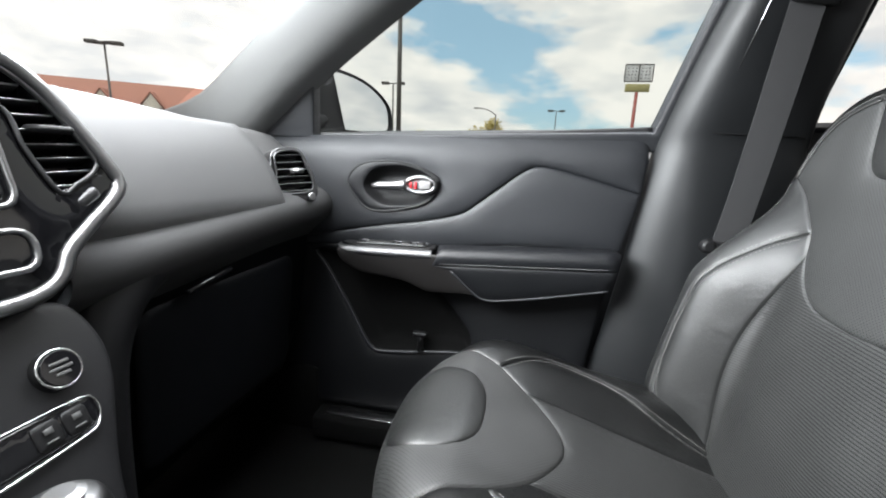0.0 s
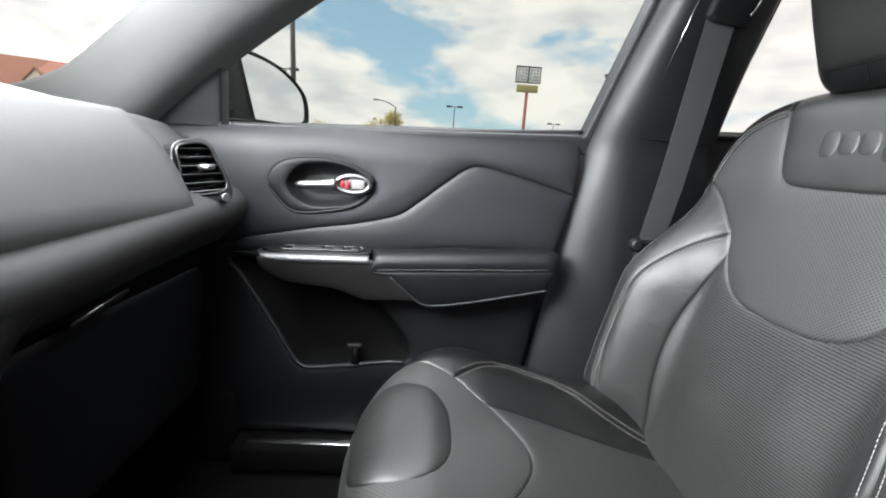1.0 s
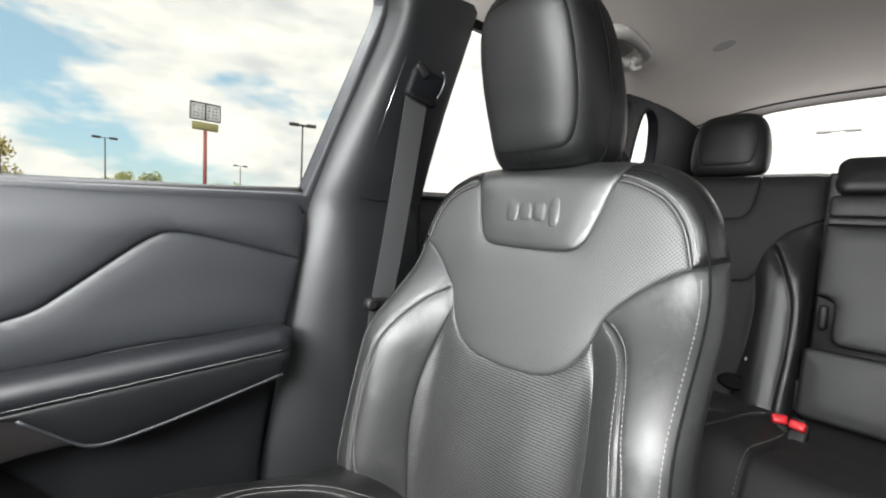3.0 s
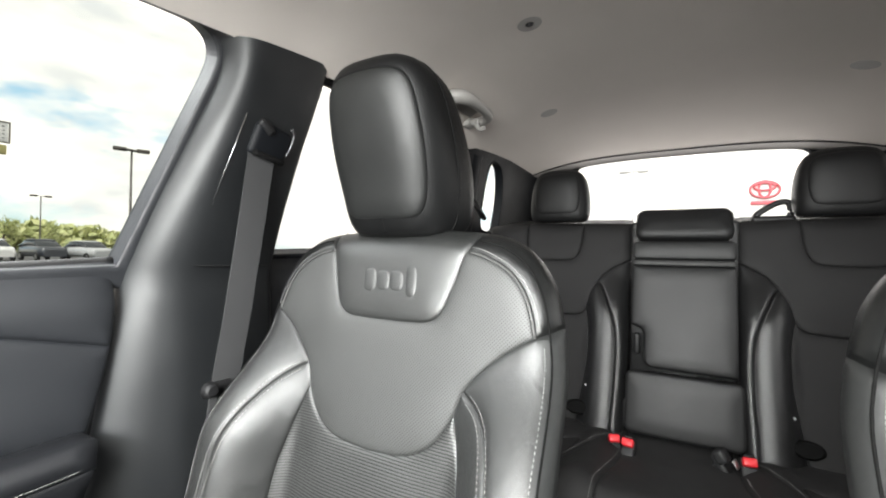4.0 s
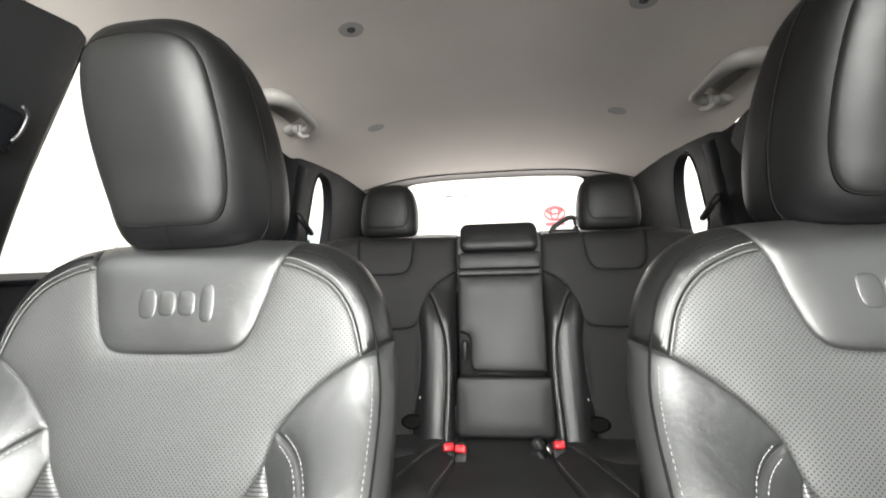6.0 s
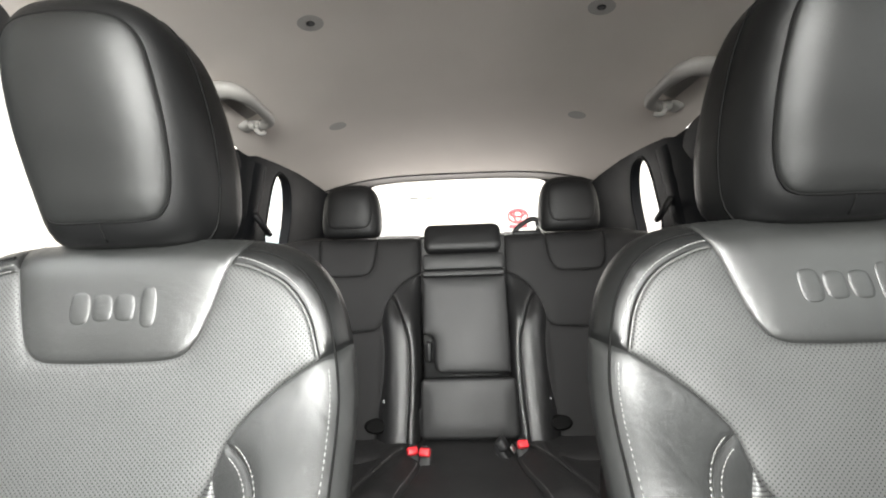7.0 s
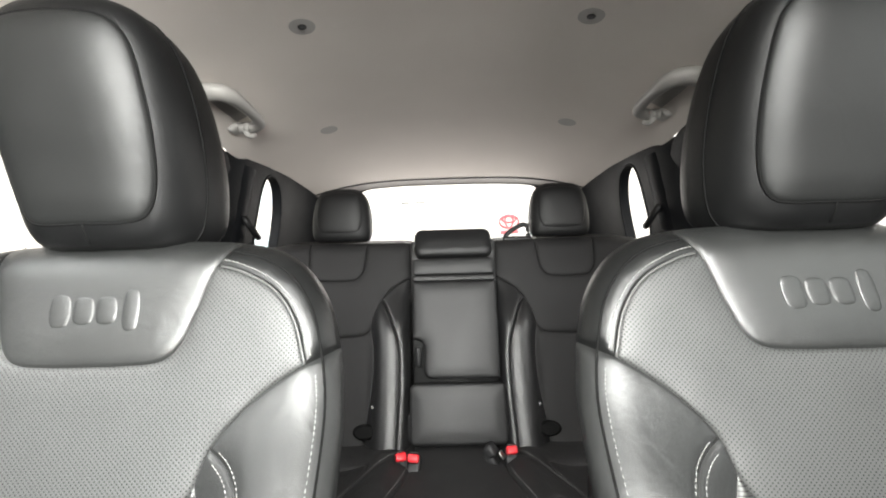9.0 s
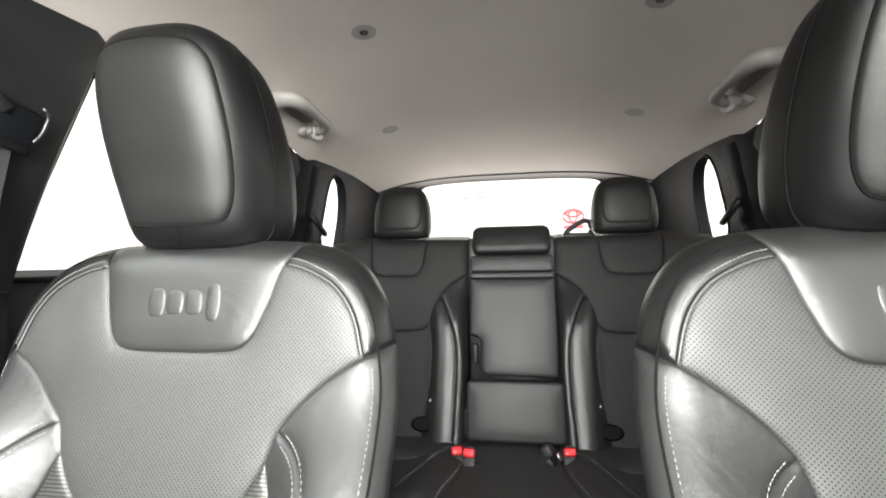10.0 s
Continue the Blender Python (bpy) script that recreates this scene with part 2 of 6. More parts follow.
PAINT = surface("body_paint", (0.045, 0.048, 0.052), 0.25, 300.0, 0.0, 0.06, coat=1.0)
ASPHALT = surface("asphalt", (0.055, 0.055, 0.056), 0.9, 60.0, 0.6, 0.3, blotch=0.4)
GALV = surface("painted_pole", (0.12, 0.11, 0.10), 0.6, 40.0, 0.1, 0.15, blotch=2.0)

SIGN_LIGHT = surface("pale_plastic", (0.16, 0.155, 0.155), 0.35, 400.0, 0.0, 0.05)


# ---- shape helpers ----
from mathutils.geometry import delaunay_2d_cdt

MIRRORED = False  # while True, parts are built on the driver's side


def thing(name, base, label="", category="", group="", kind=""):
    ob = new(name)
    y = -base[1] if MIRRORED else base[1]
    ob.location = (base[0], y, base[2])
    ob.empty_display_size = 0.05
    return tagged(ob, label, category, group, kind)


def part(name, bm, material, parent=None, label=""):
    """Links a bmesh in world coordinates as one mesh object under a thing or a part."""
    if MIRRORED:
        for v in bm.verts:
            v.co.y = -v.co.y
        bmesh.ops.reverse_faces(bm, faces=bm.faces[:])
    root = parent
    while root is not None and root.parent is not None:
        root = root.parent
    if root is not None:
        off = root.location
        for v in bm.verts:
            v.co -= off
    me = bpy.data.meshes.new(name)
    bm.to_mesh(me)
    bm.free()
    me.materials.append(material)
    ob = new(name, me)
    ob.parent = parent
    if label:
        ob["label"] = label
    return ob


def curve(pts, step=0.006, closed=False):
    """A smooth line through a few points, evenly resampled; a point given twice makes a corner."""
    p = np.array(pts, float)
    n = len(p)
    out = []
    for i in range(n if closed else n - 1):
        if closed:
            a, b, c, d = p[(i - 1) % n], p[i], p[(i + 1) % n], p[(i + 2) % n]
        else:
            a, b, c, d = p[max(i - 1, 0)], p[i], p[i + 1], p[min(i + 2, n - 1)]
        if np.linalg.norm(c - b) < 1e-9:
            continue
        for t in np.linspace(0, 1, 16, endpoint=False):
            out.append(0.5 * (2 * b + (c - a) * t + (2 * a - 5 * b + 4 * c - d) * t ** 2 + (3 * b - a - 3 * c + d) * t ** 3))
    out.append(p[0] if closed else p[-1])
    out = np.array(out)
    s = np.concatenate([[0], np.cumsum(np.linalg.norm(np.diff(out, axis=0), axis=1))])
    k = max(2, int(round(s[-1] / step)) + 1)
    q = np.linspace(0, s[-1], k)
    r = np.stack([np.interp(q, s, out[:, j]) for j in range(out.shape[1])], 1)
    return r[:-1] if closed else r


def join(*lines):
    """One closed outline from lines laid end to end."""
    out = []
    for ln in lines:
        for q in ln:
            if not out or np.linalg.norm(np.array(q) - out[-1]) > 8e-4:
                out.append(np.array(q, float))
    if np.linalg.norm(out[0] - out[-1]) < 8e-4:
        out.pop()
    return np.array(out)


def flip(pts):
    """The line on the other side of a thing's middle, run backwards."""
    q = np.array(pts, float)[::-1].copy()
    q[:, 0] *= -1
    return q


def mirror(pts):
    return np.array(pts, float) * (-1.0, 1.0)


def far_from(points, poly):
    a, b = poly, np.roll(poly, -1, axis=0)
    d = b - a
    best = np.full(len(points), 1e9)
    ll = np.maximum((d ** 2).sum(1), 1e-14)
    for s in range(0, len(points), 2000):
        w = points[s:s + 2000, None, :] - a[None]
        t = np.clip((w * d[None]).sum(2) / ll, 0, 1)
        best[s:s + 2000] = np.sqrt(((w - t[..., None] * d[None]) ** 2).sum(2)).min(1)
    return best


def within(points, poly):
    x, y = points[:, 0], points[:, 1]
    res = np.zeros(len(points), bool)
    a, b = poly, np.roll(poly, -1, axis=0)
    for (x0, y0), (x1, y1) in zip(a, b):
        if y0 == y1:
            continue
        res ^= ((y0 > y) != (y1 > y)) & (x < (x1 - x0) * (y - y0) / (y1 - y0) + x0)
    return res


def step01(t):
    t = np.clip(t, 0, 1)
    return t * t * (3 - 2 * t)


def lay(surf, uv, h, sign):
    """Points of a surface, raised by h along its normal."""
    u, v = uv[:, 0], uv[:, 1]
    e = 5e-4
    p = surf(u, v)
    nn = np.cross(surf(u + e, v) - surf(u - e, v), surf(u, v + e) - surf(u, v - e)) * sign
    nn /= np.maximum(np.linalg.norm(nn, axis=1, keepdims=True), 1e-12)
    return p + nn * np.asarray(h)[:, None]


def panel(outline, surf, sign=1, step=0.012, puff=0.004, edge=0.012, base=0.0, holes=(), skirt=0.0):
    """A padded panel on a surface: it swells from its edge inwards. holes: outlines cut out. skirt: edge turned down by that much."""
    outline = np.array(outline, float)
    loops = [outline, *[np.array(h, float) for h in holes]]
    lo, hi = outline.min(0), outline.max(0)
    gx = np.arange(lo[0], hi[0] + step, step)
    gy = np.arange(lo[1], hi[1] + step, step * 0.87)
    pts = np.array([(x + (step / 2 if j % 2 else 0), y) for j, y in enumerate(gy) for x in gx])
    ring = []
    for lp in loops:
        tang = np.roll(lp, -1, 0) - np.roll(lp, 1, 0)
        tang /= np.maximum(np.linalg.norm(tang, axis=1, keepdims=True), 1e-9)
        nor = np.stack([-tang[:, 1], tang[:, 0]], 1)
        for k in (0.12, 0.35, 0.7, 1.0):
            for sg in (1, -1):
                ring.append((lp + sg * nor * edge * k)[(0 if k < 0.5 else 1)::1 if k < 0.5 else 2])
    ring = np.concatenate(ring)

    def keep(q, gap):
        ok = within(q, outline)
        for h in loops[1:]:
            ok &= ~within(q, h)
        q = q[ok]
        if not len(q):
            return q
        d = np.min([far_from(q, lp) for lp in loops], axis=0)
        return q[d > gap]

    ring = keep(ring, edge * 0.09)
    pts = keep(pts, edge * 1.05)
    inner = np.concatenate([q for q in (ring, pts) if len(q)]) if len(ring) or len(pts) else np.zeros((0, 2))
    verts = [Vector(q) for lp in loops for q in lp] + [Vector(q) for q in inner]
    edges, at = [], 0
    for lp in loops:
        edges += [(at + i, at + (i + 1) % len(lp)) for i in range(len(lp))]
        at += len(lp)
    co, _, tris, *_ = delaunay_2d_cdt(verts, edges, [], 1, 1e-7)
    uv = np.array([tuple(c) for c in co])
    if len(loops) > 1:
        mid = np.array([uv[list(t)].mean(0) for t in tris])
        ok = np.ones(len(tris), bool)
        for h in loops[1:]:
            ok &= ~within(mid, h)
        tris = [t for t, k in zip(tris, ok) if k]
    d = np.min([far_from(uv, lp) for lp in loops], axis=0)
    if puff > 0:
        # a narrow sewn crease at the edge, then a slow swell
        h = base + puff * (0.55 * np.sin(np.clip(d / (0.35 * edge), 0, 1) * np.pi / 2) + 0.45 * step01(d / (2.4 * edge)))
    else:
        h = base + puff * np.sin(np.clip(d / edge, 0, 1) * np.pi / 2)
    xyz = lay(surf, uv, h, sign)
    bm = bmesh.new()
    lay_uv = bm.loops.layers.uv.new("UVMap")
    vs = [bm.verts.new(q) for q in xyz]
    for t3 in tris:
        i, j, k = t3
        ar = (uv[j][0] - uv[i][0]) * (uv[k][1] - uv[i][1]) - (uv[k][0] - uv[i][0]) * (uv[j][1] - uv[i][1])
        if abs(ar) < 1e-12:
            continue
        ids = (i, j, k) if ar * sign > 0 else (i, k, j)
        try:
            fc = bm.faces.new([vs[q] for q in ids])
        except ValueError:
            continue
        fc.smooth = True
        for lp, q in zip(fc.loops, ids):
            lp[lay_uv].uv = uv[q]
    if skirt:
        rim = [e for e in bm.edges if len(e.link_faces) == 1]
        low = lay(surf, uv, np.full(len(uv), base - skirt), sign)
        idx = {v: i for i, v in enumerate(vs)}
        down = {}
        for e in rim:
            for v in e.verts:
                if v not in down:
                    down[v] = bm.verts.new(low[idx[v]])
        for e in rim:
            lp = e.link_loops[0]
            a, b = lp.vert, lp.link_loop_next.vert
            fc = bm.faces.new((b, a, down[a], down[b]))
            fc.smooth = False
    for v in [v for v in bm.verts if not v.link_faces]:
        bm.verts.remove(v)
    return bm


def rings(loops, cap=(True, True), smooth=True):
    """A skin over closed loops of equally many points."""
    bm = bmesh.new()
    rows = [[bm.verts.new(p) for p in lp] for lp in loops]
    n = len(rows[0])
    for a, b in zip(rows, rows[1:]):
        for i in range(n):
            fc = bm.faces.new((a[i], a[(i + 1) % n], b[(i + 1) % n], b[i]))
            fc.smooth = smooth
    if cap[0]:
        bm.faces.new(rows[0][::-1])
    if cap[1]:
        bm.faces.new(rows[-1])
    bmesh.ops.recalc_face_normals(bm, faces=bm.faces[:])
    return bm


def strip(lines, smooth=True):
    """A skin over open lines of equally many points."""
    bm = bmesh.new()
    rows = [[bm.verts.new(p) for p in ln] for ln in lines]
    for a, b in zip(rows, rows[1:]):
        for i in range(len(a) - 1):
            fc = bm.faces.new((a[i], a[i + 1], b[i + 1], b[i]))
            fc.smooth = smooth
    return bm


def tube(path, r, segs=8, flat=1.0, side=None, closed=False):
    """A round (or flattened) bar along a path; r may be a list."""
    p = np.array(path, float)
    n = len(p)
    rad = np.full(n, r) if np.isscalar(r) else np.array(r)
    loops = []
    ref = np.array(side if side is not None else (0.0, 0.0, 1.0))
    for i in range(n):
        t = p[(i + 1) % n] - p[i - 1] if closed else p[min(i + 1, n - 1)] - p[max(i - 1, 0)]
        t = t / max(np.linalg.norm(t), 1e-9)
        a = np.cross(t, ref)
        if np.linalg.norm(a) < 1e-3:
            a = np.cross(t, (1.0, 0.0, 0.0))
        a /= np.linalg.norm(a)
        b = np.cross(a, t)
        loops.append([p[i] + rad[i] * (np.cos(w) * a + flat * np.sin(w) * b) for w in np.linspace(0, 2 * np.pi, segs, endpoint=False)])
    if closed:
        loops.append(loops[0])
        bm = rings(loops, (False, False))
        bmesh.ops.remove_doubles(bm, verts=bm.verts[:], dist=1e-6)
        return bm
    return rings(loops)


def block(cx, cy, cz, sx, sy, sz, bevel=0.004, segs=2, turn=None):
    """A box with rounded edges."""
    bm = bmesh.new()
    bmesh.ops.create_cube(bm, size=1.0)
    for v in bm.verts:
        v.co = Vector((v.co.x * sx, v.co.y * sy, v.co.z * sz))
    if bevel:
        bmesh.ops.bevel(bm, geom=bm.edges[:], offset=min(bevel, 0.49 * min(sx, sy, sz)), segments=segs, affect="EDGES", profile=0.5)
    m = Matrix.Translation((cx, cy, cz)) @ (turn or Matrix())
    bm.transform(m)
    for fc in bm.faces:
        fc.smooth = True
    return bm


def disc(c, axis, r0, r1, h, segs=28, bevel=0.0):
    """A turned piece along an axis from c: radius r0 at the foot, r1 at the head."""
    bm = bmesh.new()
    prof = [(r0, 0), (r1, h)] if not bevel else [(r0, 0), (r1, h - bevel), (r1 - bevel * 0.3, h - bevel * 0.3), (r1 - bevel, h)]
    q = Vector((0, 0, 1)).rotation_difference(Vector(axis))
    lp = [[Vector(c) + q @ Vector((r * math.cos(w), r * math.sin(w), z)) for w in np.linspace(0, 2 * math.pi, segs, endpoint=False)] for r, z in prof]
    bm.free()
    return rings(lp)


def merge(*bms):
    out = bmesh.new()
    for b in bms:
        me = bpy.data.meshes.new("tmp")
        b.to_mesh(me)
        b.free()
        out.from_mesh(me)
        bpy.data.meshes.remove(me)
    return out


def stitches(line, surf, sign, lift, pitch=0.0042, long=0.0032, wide=0.00048):
    """Single threads along a line on a surface."""
    ln = curve(line, pitch) if len(line) < 30 else np.array(line)
    ln = curve(ln[::max(1, len(ln) // 40)], pitch)
    bm = bmesh.new()
    p = lay(surf, ln, np.full(len(ln), lift), sign)
    top = lay(surf, ln, np.full(len(ln), lift + 0.001), sign)
    for i in range(len(p) - 1):
        t = p[i + 1] - p[i]
        m = np.linalg.norm(t)
        if m < 1e-6:
            continue
        t = t / m
        nn = top[i] - p[i]
        nn /= np.linalg.norm(nn)
        s = np.cross(t, nn)
        c = p[i] + t * m / 2
        a, b = c - t * long / 2, c + t * long / 2
        v = [bm.verts.new(q) for q in (a - s * wide, a + s * wide, b + s * wide, b - s * wide, c - t * long * .25 + nn * wide, c + t * long * .25 + nn * wide)]
        for f4 in ((0, 1, 4), (2, 3, 5), (1, 2, 5, 4), (3, 0, 4, 5)):
            bm.faces.new([v[k] for k in f4])
    return bm


def offset(line, d):
    line = np.array(line, float)
    t = np.gradient(line, axis=0)
    t /= np.maximum(np.linalg.norm(t, axis=1, keepdims=True), 1e-9)
    return line + d * np.stack([-t[:, 1], t[:, 0]], 1)


def shell(outline, surf, sign, depth, back, scale=0.92, steps=(0.0, 0.25, 0.6, 0.85, 1.0)):
    """The closed body behind padded panels: from their rim back by depth along a direction."""
    rim = lay(surf, outline, np.zeros(len(outline)), sign)
    mid = rim.mean(0)
    back = np.array(back, float)
    flat = rim - np.outer((rim - mid) @ back, back)
    low = ((rim - mid) @ back).max()
    loops = [rim]
    for k in steps[1:]:
        s = 1.0 - (1.0 - scale) * k ** 0.75
        deep = ((rim - mid) @ back) * (1 - k) + low * k + depth * k
        loops.append(mid + (flat - mid) * s + np.outer(deep, back))
    return rings(loops, (False, True))


# ---- front seats ----
SEAT_Y = 0.354
BACK_EDGE = [(0.0, 1.206), (0.08, 1.205), (0.13, 1.201), (0.165, 1.192), (0.195, 1.172), (0.219, 1.138), (0.232, 1.095), (0.240, 1.04), (0.248, 0.95), (0.254, 0.85), (0.254, 0.75), (0.248, 0.67), (0.22, 0.60), (0.16, 0.57), (0.0, 0.565)]
back_half = curve(BACK_EDGE, 0.008)
BACK_OUT = join(back_half, flip(back_half))


def seat_back(a, z):
    """The front of the backrest: leaning, with side bolsters, rolled off to its rim."""
    d = far_from(np.stack([a, z], 1), BACK_OUT) * np.where(within(np.stack([a, z], 1), BACK_OUT), 1, -1)
    r = 0.036
    roll = r - np.sqrt(np.maximum(r * r - np.clip(r - d, 0, r) ** 2, 0))
    side = 0.078 * step01((1.06 - z) / 0.15) * (0.55 + 0.45 * step01((z - 0.60) / 0.14))
    x = 0.515 + 0.21 * (z - 0.70) - side * step01((np.abs(a) - 0.118) / 0.085) + roll
    x = x - 0.012 * np.exp(-((z - 0.80) / 0.10) ** 2) * (1 - step01((np.abs(a) - 0.05) / 0.08))
    return np.stack([x, SEAT_Y + a, z], 1)


CUSH_EDGE = [(0.048, 0.0), (0.051, 0.05), (0.062, 0.105), (0.082, 0.155), (0.112, 0.20), (0.16, 0.24), (0.22, 0.258), (0.32, 0.262), (0.50, 0.255), (0.56, 0.245), (0.56, 0.245), (0.56, 0.0)]
cush_half = curve(CUSH_EDGE, 0.008)


def flip2(pts):
    q = np.array(pts, float)[::-1].copy()
    q[:, 1] *= -1
    return q


CUSH_OUT = join(cush_half, flip2(cush_half))


def seat_cushion(x, a):
    q = np.stack([x, a], 1)
    d = far_from(q, CUSH_OUT) * np.where(within(q, CUSH_OUT), 1, -1)
    d = np.where(x > 0.48, np.minimum(0.262 - np.abs(a), 0.2), d)
    r = 0.06
    roll = r - np.sqrt(np.maximum(r * r - np.clip(r - d, 0, r) ** 2, 0))
    z = 0.768 - 0.30 * np.maximum(x - 0.15, 0) - 0.5 * np.maximum(0.15 - x, 0) ** 2 * 2
    z = z + 0.018 * step01((np.abs(a) - 0.09) / 0.09) * step01((x - 0.10) / 0.12) + 0.02 * step01((x - 0.30) / 0.2) * step01((np.abs(a) - 0.10) / 0.09) - roll
    return np.stack([x, SEAT_Y + a, z], 1)


HEAD_Y = SEAT_Y + 0.011
HEAD = [  # height, front, back, half width in front, half width behind
    (1.197, 0.622, 0.672, 0.046, 0.078), (1.203, 0.607, 0.690, 0.062, 0.100), (1.222, 0.597, 0.702, 0.075, 0.112),
    (1.265, 0.585, 0.706, 0.085, 0.112), (1.31, 0.571, 0.702, 0.090, 0.106), (1.355, 0.558, 0.692, 0.089, 0.097),
    (1.392, 0.551, 0.676, 0.083, 0.087), (1.414, 0.552, 0.660, 0.073, 0.074), (1.428, 0.560, 0.644, 0.056, 0.056), (1.434, 0.578, 0.622, 0.028, 0.028)]


def head_ring(row, n=40, p=3.2):
    z, xf, xb, wf, wb = row
    xm, dx = (xf + xb) / 2, (xb - xf) / 2
    lp = []
    for w in np.linspace(0, 2 * np.pi, n, endpoint=False):
        c, s = np.cos(w), np.sin(w)
        X, Y = np.sign(c) * abs(c) ** (2 / p), np.sign(s) * abs(s) ** (2 / p)
        lp.append((xm + dx * X, HEAD_Y + (wf + (wb - wf) * (X + 1) / 2) * Y, z))
    return lp


HEAD_FINE = curve(HEAD, 0.012)


def head_face(a, z):
    t = HEAD_FINE
    xf, xb, wf, wb = (np.interp(z, t[:, 0], t[:, k]) for k in (1, 2, 3, 4))
    xm, dx = (xf + xb) / 2, (xb - xf) / 2
    X = -np.ones_like(a)
    for _ in range(3):
        w = wf + (wb - wf) * (X + 1) / 2
        X = -np.maximum(0, 1 - np.clip(np.abs(a) / w, 0, 1) ** 3.2) ** (1 / 3.2)
    return np.stack([xm + dx * X, HEAD_Y + a, z], 1)


def front_seat():
    s = thing("front_seat", (0.33, SEAT_Y, 0.42), "black perforated leather front seat with grey contrast stitching", "car seat", "front seats")
    shell_ob = part("backrest_shell", shell(BACK_OUT, seat_back, -1, 0.04, (0.98, 0, 0.2), 0.74), LEATHER, s)
    # seams of the backrest, on the outer half
    yoke = curve([(0.128, 1.206), (0.112, 1.175), (0.098, 1.13), (0.086, 1.10), (0.068, 1.086), (0.03, 1.083), (0.0, 1.083)])
    rim_in = curve([(0.112, 1.176), (0.138, 1.170), (0.172, 1.152), (0.195, 1.122), (0.208, 1.080)])
    vee = curve([(0.208, 1.080), (0.185, 1.066), (0.155, 1.043), (0.128, 1.012), (0.114, 0.975), (0.09, 0.943), (0.055, 0.926), (0.0, 0.921)])
    k = int(np.argmin(np.linalg.norm(vee - (0.118, 0.985), axis=1)))
    inner = curve([tuple(vee[k]), (0.132, 0.93), (0.143, 0.86), (0.143, 0.78), (0.13, 0.68), (0.118, 0.60), (0.112, 0.568)])
    k2 = int(np.argmin(np.linalg.norm(vee - (0.127, 1.011), axis=1)))
    crest = curve([tuple(vee[k2]), (0.165, 0.985), (0.19, 0.935), (0.203, 0.87), (0.205, 0.79), (0.19, 0.71), (0.155, 0.645), (0.13, 0.60), (0.118, 0.59)])
    ik = int(np.argmin(np.linalg.norm(inner - (0.118, 0.59), axis=1)))
    yk = int(np.argmin(np.linalg.norm(yoke - (0.112, 1.176), axis=1)))
    ok = int(np.argmin(np.linalg.norm(back_half - (0.232, 1.09), axis=1)))
    oy = int(np.argmin(np.linalg.norm(back_half - (0.128, 1.2015), axis=1)))
    ob_ = int(np.argmin(np.linalg.norm(back_half - (0.112, 0.568), axis=1)))
    top = back_half[:oy + 1]
    kw = dict(surf=seat_back, sign=-1, puff=0.0045, edge=0.010)
    part("yoke_panel", panel(join(top, yoke, flip(yoke), flip(top)), **kw), LEATHER_SOFT, s)
    up = join(rim_in, vee, flip(vee), flip(rim_in), mirror(yoke[yk:]), yoke[yk:][::-1])
    part("upper_insert", panel(up, **kw), PERF, s, "perforated leather insert")
    low = join(vee[k:], flip(vee[k:]), mirror(inner), [(-0.05, 0.566), (0.05, 0.566)], inner[::-1])
    part("lower_insert", panel(low, **kw), RIB, s, "finely ribbed leather insert")
    for sg in (1, -1):
        m = np.array([sg, 1.0])
        cap = join(yoke[:yk + 1], rim_in, [vee[0]], back_half[oy:ok + 1][::-1]) * m
        part("shoulder_panel", panel(cap, **kw), LEATHER_SHADED, s)
        ins = join(vee[k2:k + 1], inner[:ik + 1], crest[::-1]) * m
        part("bolster_inner", panel(ins, **kw), BOLSTER, s)
        outer = join(vee[:k2 + 1], crest, inner[ik:], back_half[ok:ob_ + 1][::-1]) * m
        part("bolster_outer", panel(outer, **kw), BOLSTER, s)
        for d in (0.0055, -0.0055):
            ln = offset(crest, d)[2:-8] * m
            part("stitching", stitches(ln, seat_back, -1, 0.0036), THREAD, s, "grey contrast stitching")
        part("welt", tube(lay(seat_back, rim_in[1:] * m, np.full(len(rim_in) - 1, 0.0026), -1), 0.0012, 6), WELT, s, "raised seam welt, lightened for its gloss")
        part("stitching", stitches(offset(rim_in, 0.006)[1:-1] * m, seat_back, -1, 0.0036), THREAD, s, "grey contrast stitching")
        edge_line = offset(back_half, -0.019)[ok + 2:ob_ - 14] * m
        part("piping", tube(lay(seat_back, offset(back_half, -0.013)[oy:ob_ - 10] * m, np.full(len(back_half[oy:ob_ - 10]), 0.0036), -1), 0.0013, 6), CARPET, s)
        part("stitching", stitches(edge_line, seat_back, -1, 0.0040), THREAD, s, "grey contrast stitching")
    # raised mark on the yoke: plain pads
    for a0, w0, h0 in ((-0.036, 0.012, 0.033), (-0.012, 0.0155, 0.022), (0.011, 0.0155, 0.022), (0.034, 0.0155, 0.026)):
        o = curve([(a0 - w0 / 2 - .002, 1.135 - h0 / 2), (a0 + w0 / 2, 1.135 - h0 / 2), (a0 + w0 / 2 + .002, 1.135 + h0 / 2), (a0 - w0 / 2, 1.135 + h0 / 2)], 0.003, True)
        o = o * (-1.0, 1.0) if MIRRORED else o
        part("emblem", panel(o, seat_back, -1, 0.004, 0.0014, 0.003, 0.0040), LEATHER_SOFT, s, "embossed leather pad")
    # head restraint
    h = part("headrest", rings([head_ring(r) for r in HEAD_FINE]), HEAD_SHADED, s)
    face = curve([(0.0, 1.221), (0.045, 1.222), (0.062, 1.232), (0.071, 1.26), (0.075, 1.31), (0.072, 1.36), (0.064, 1.391), (0.045, 1.405), (0.0, 1.409)], 0.006)
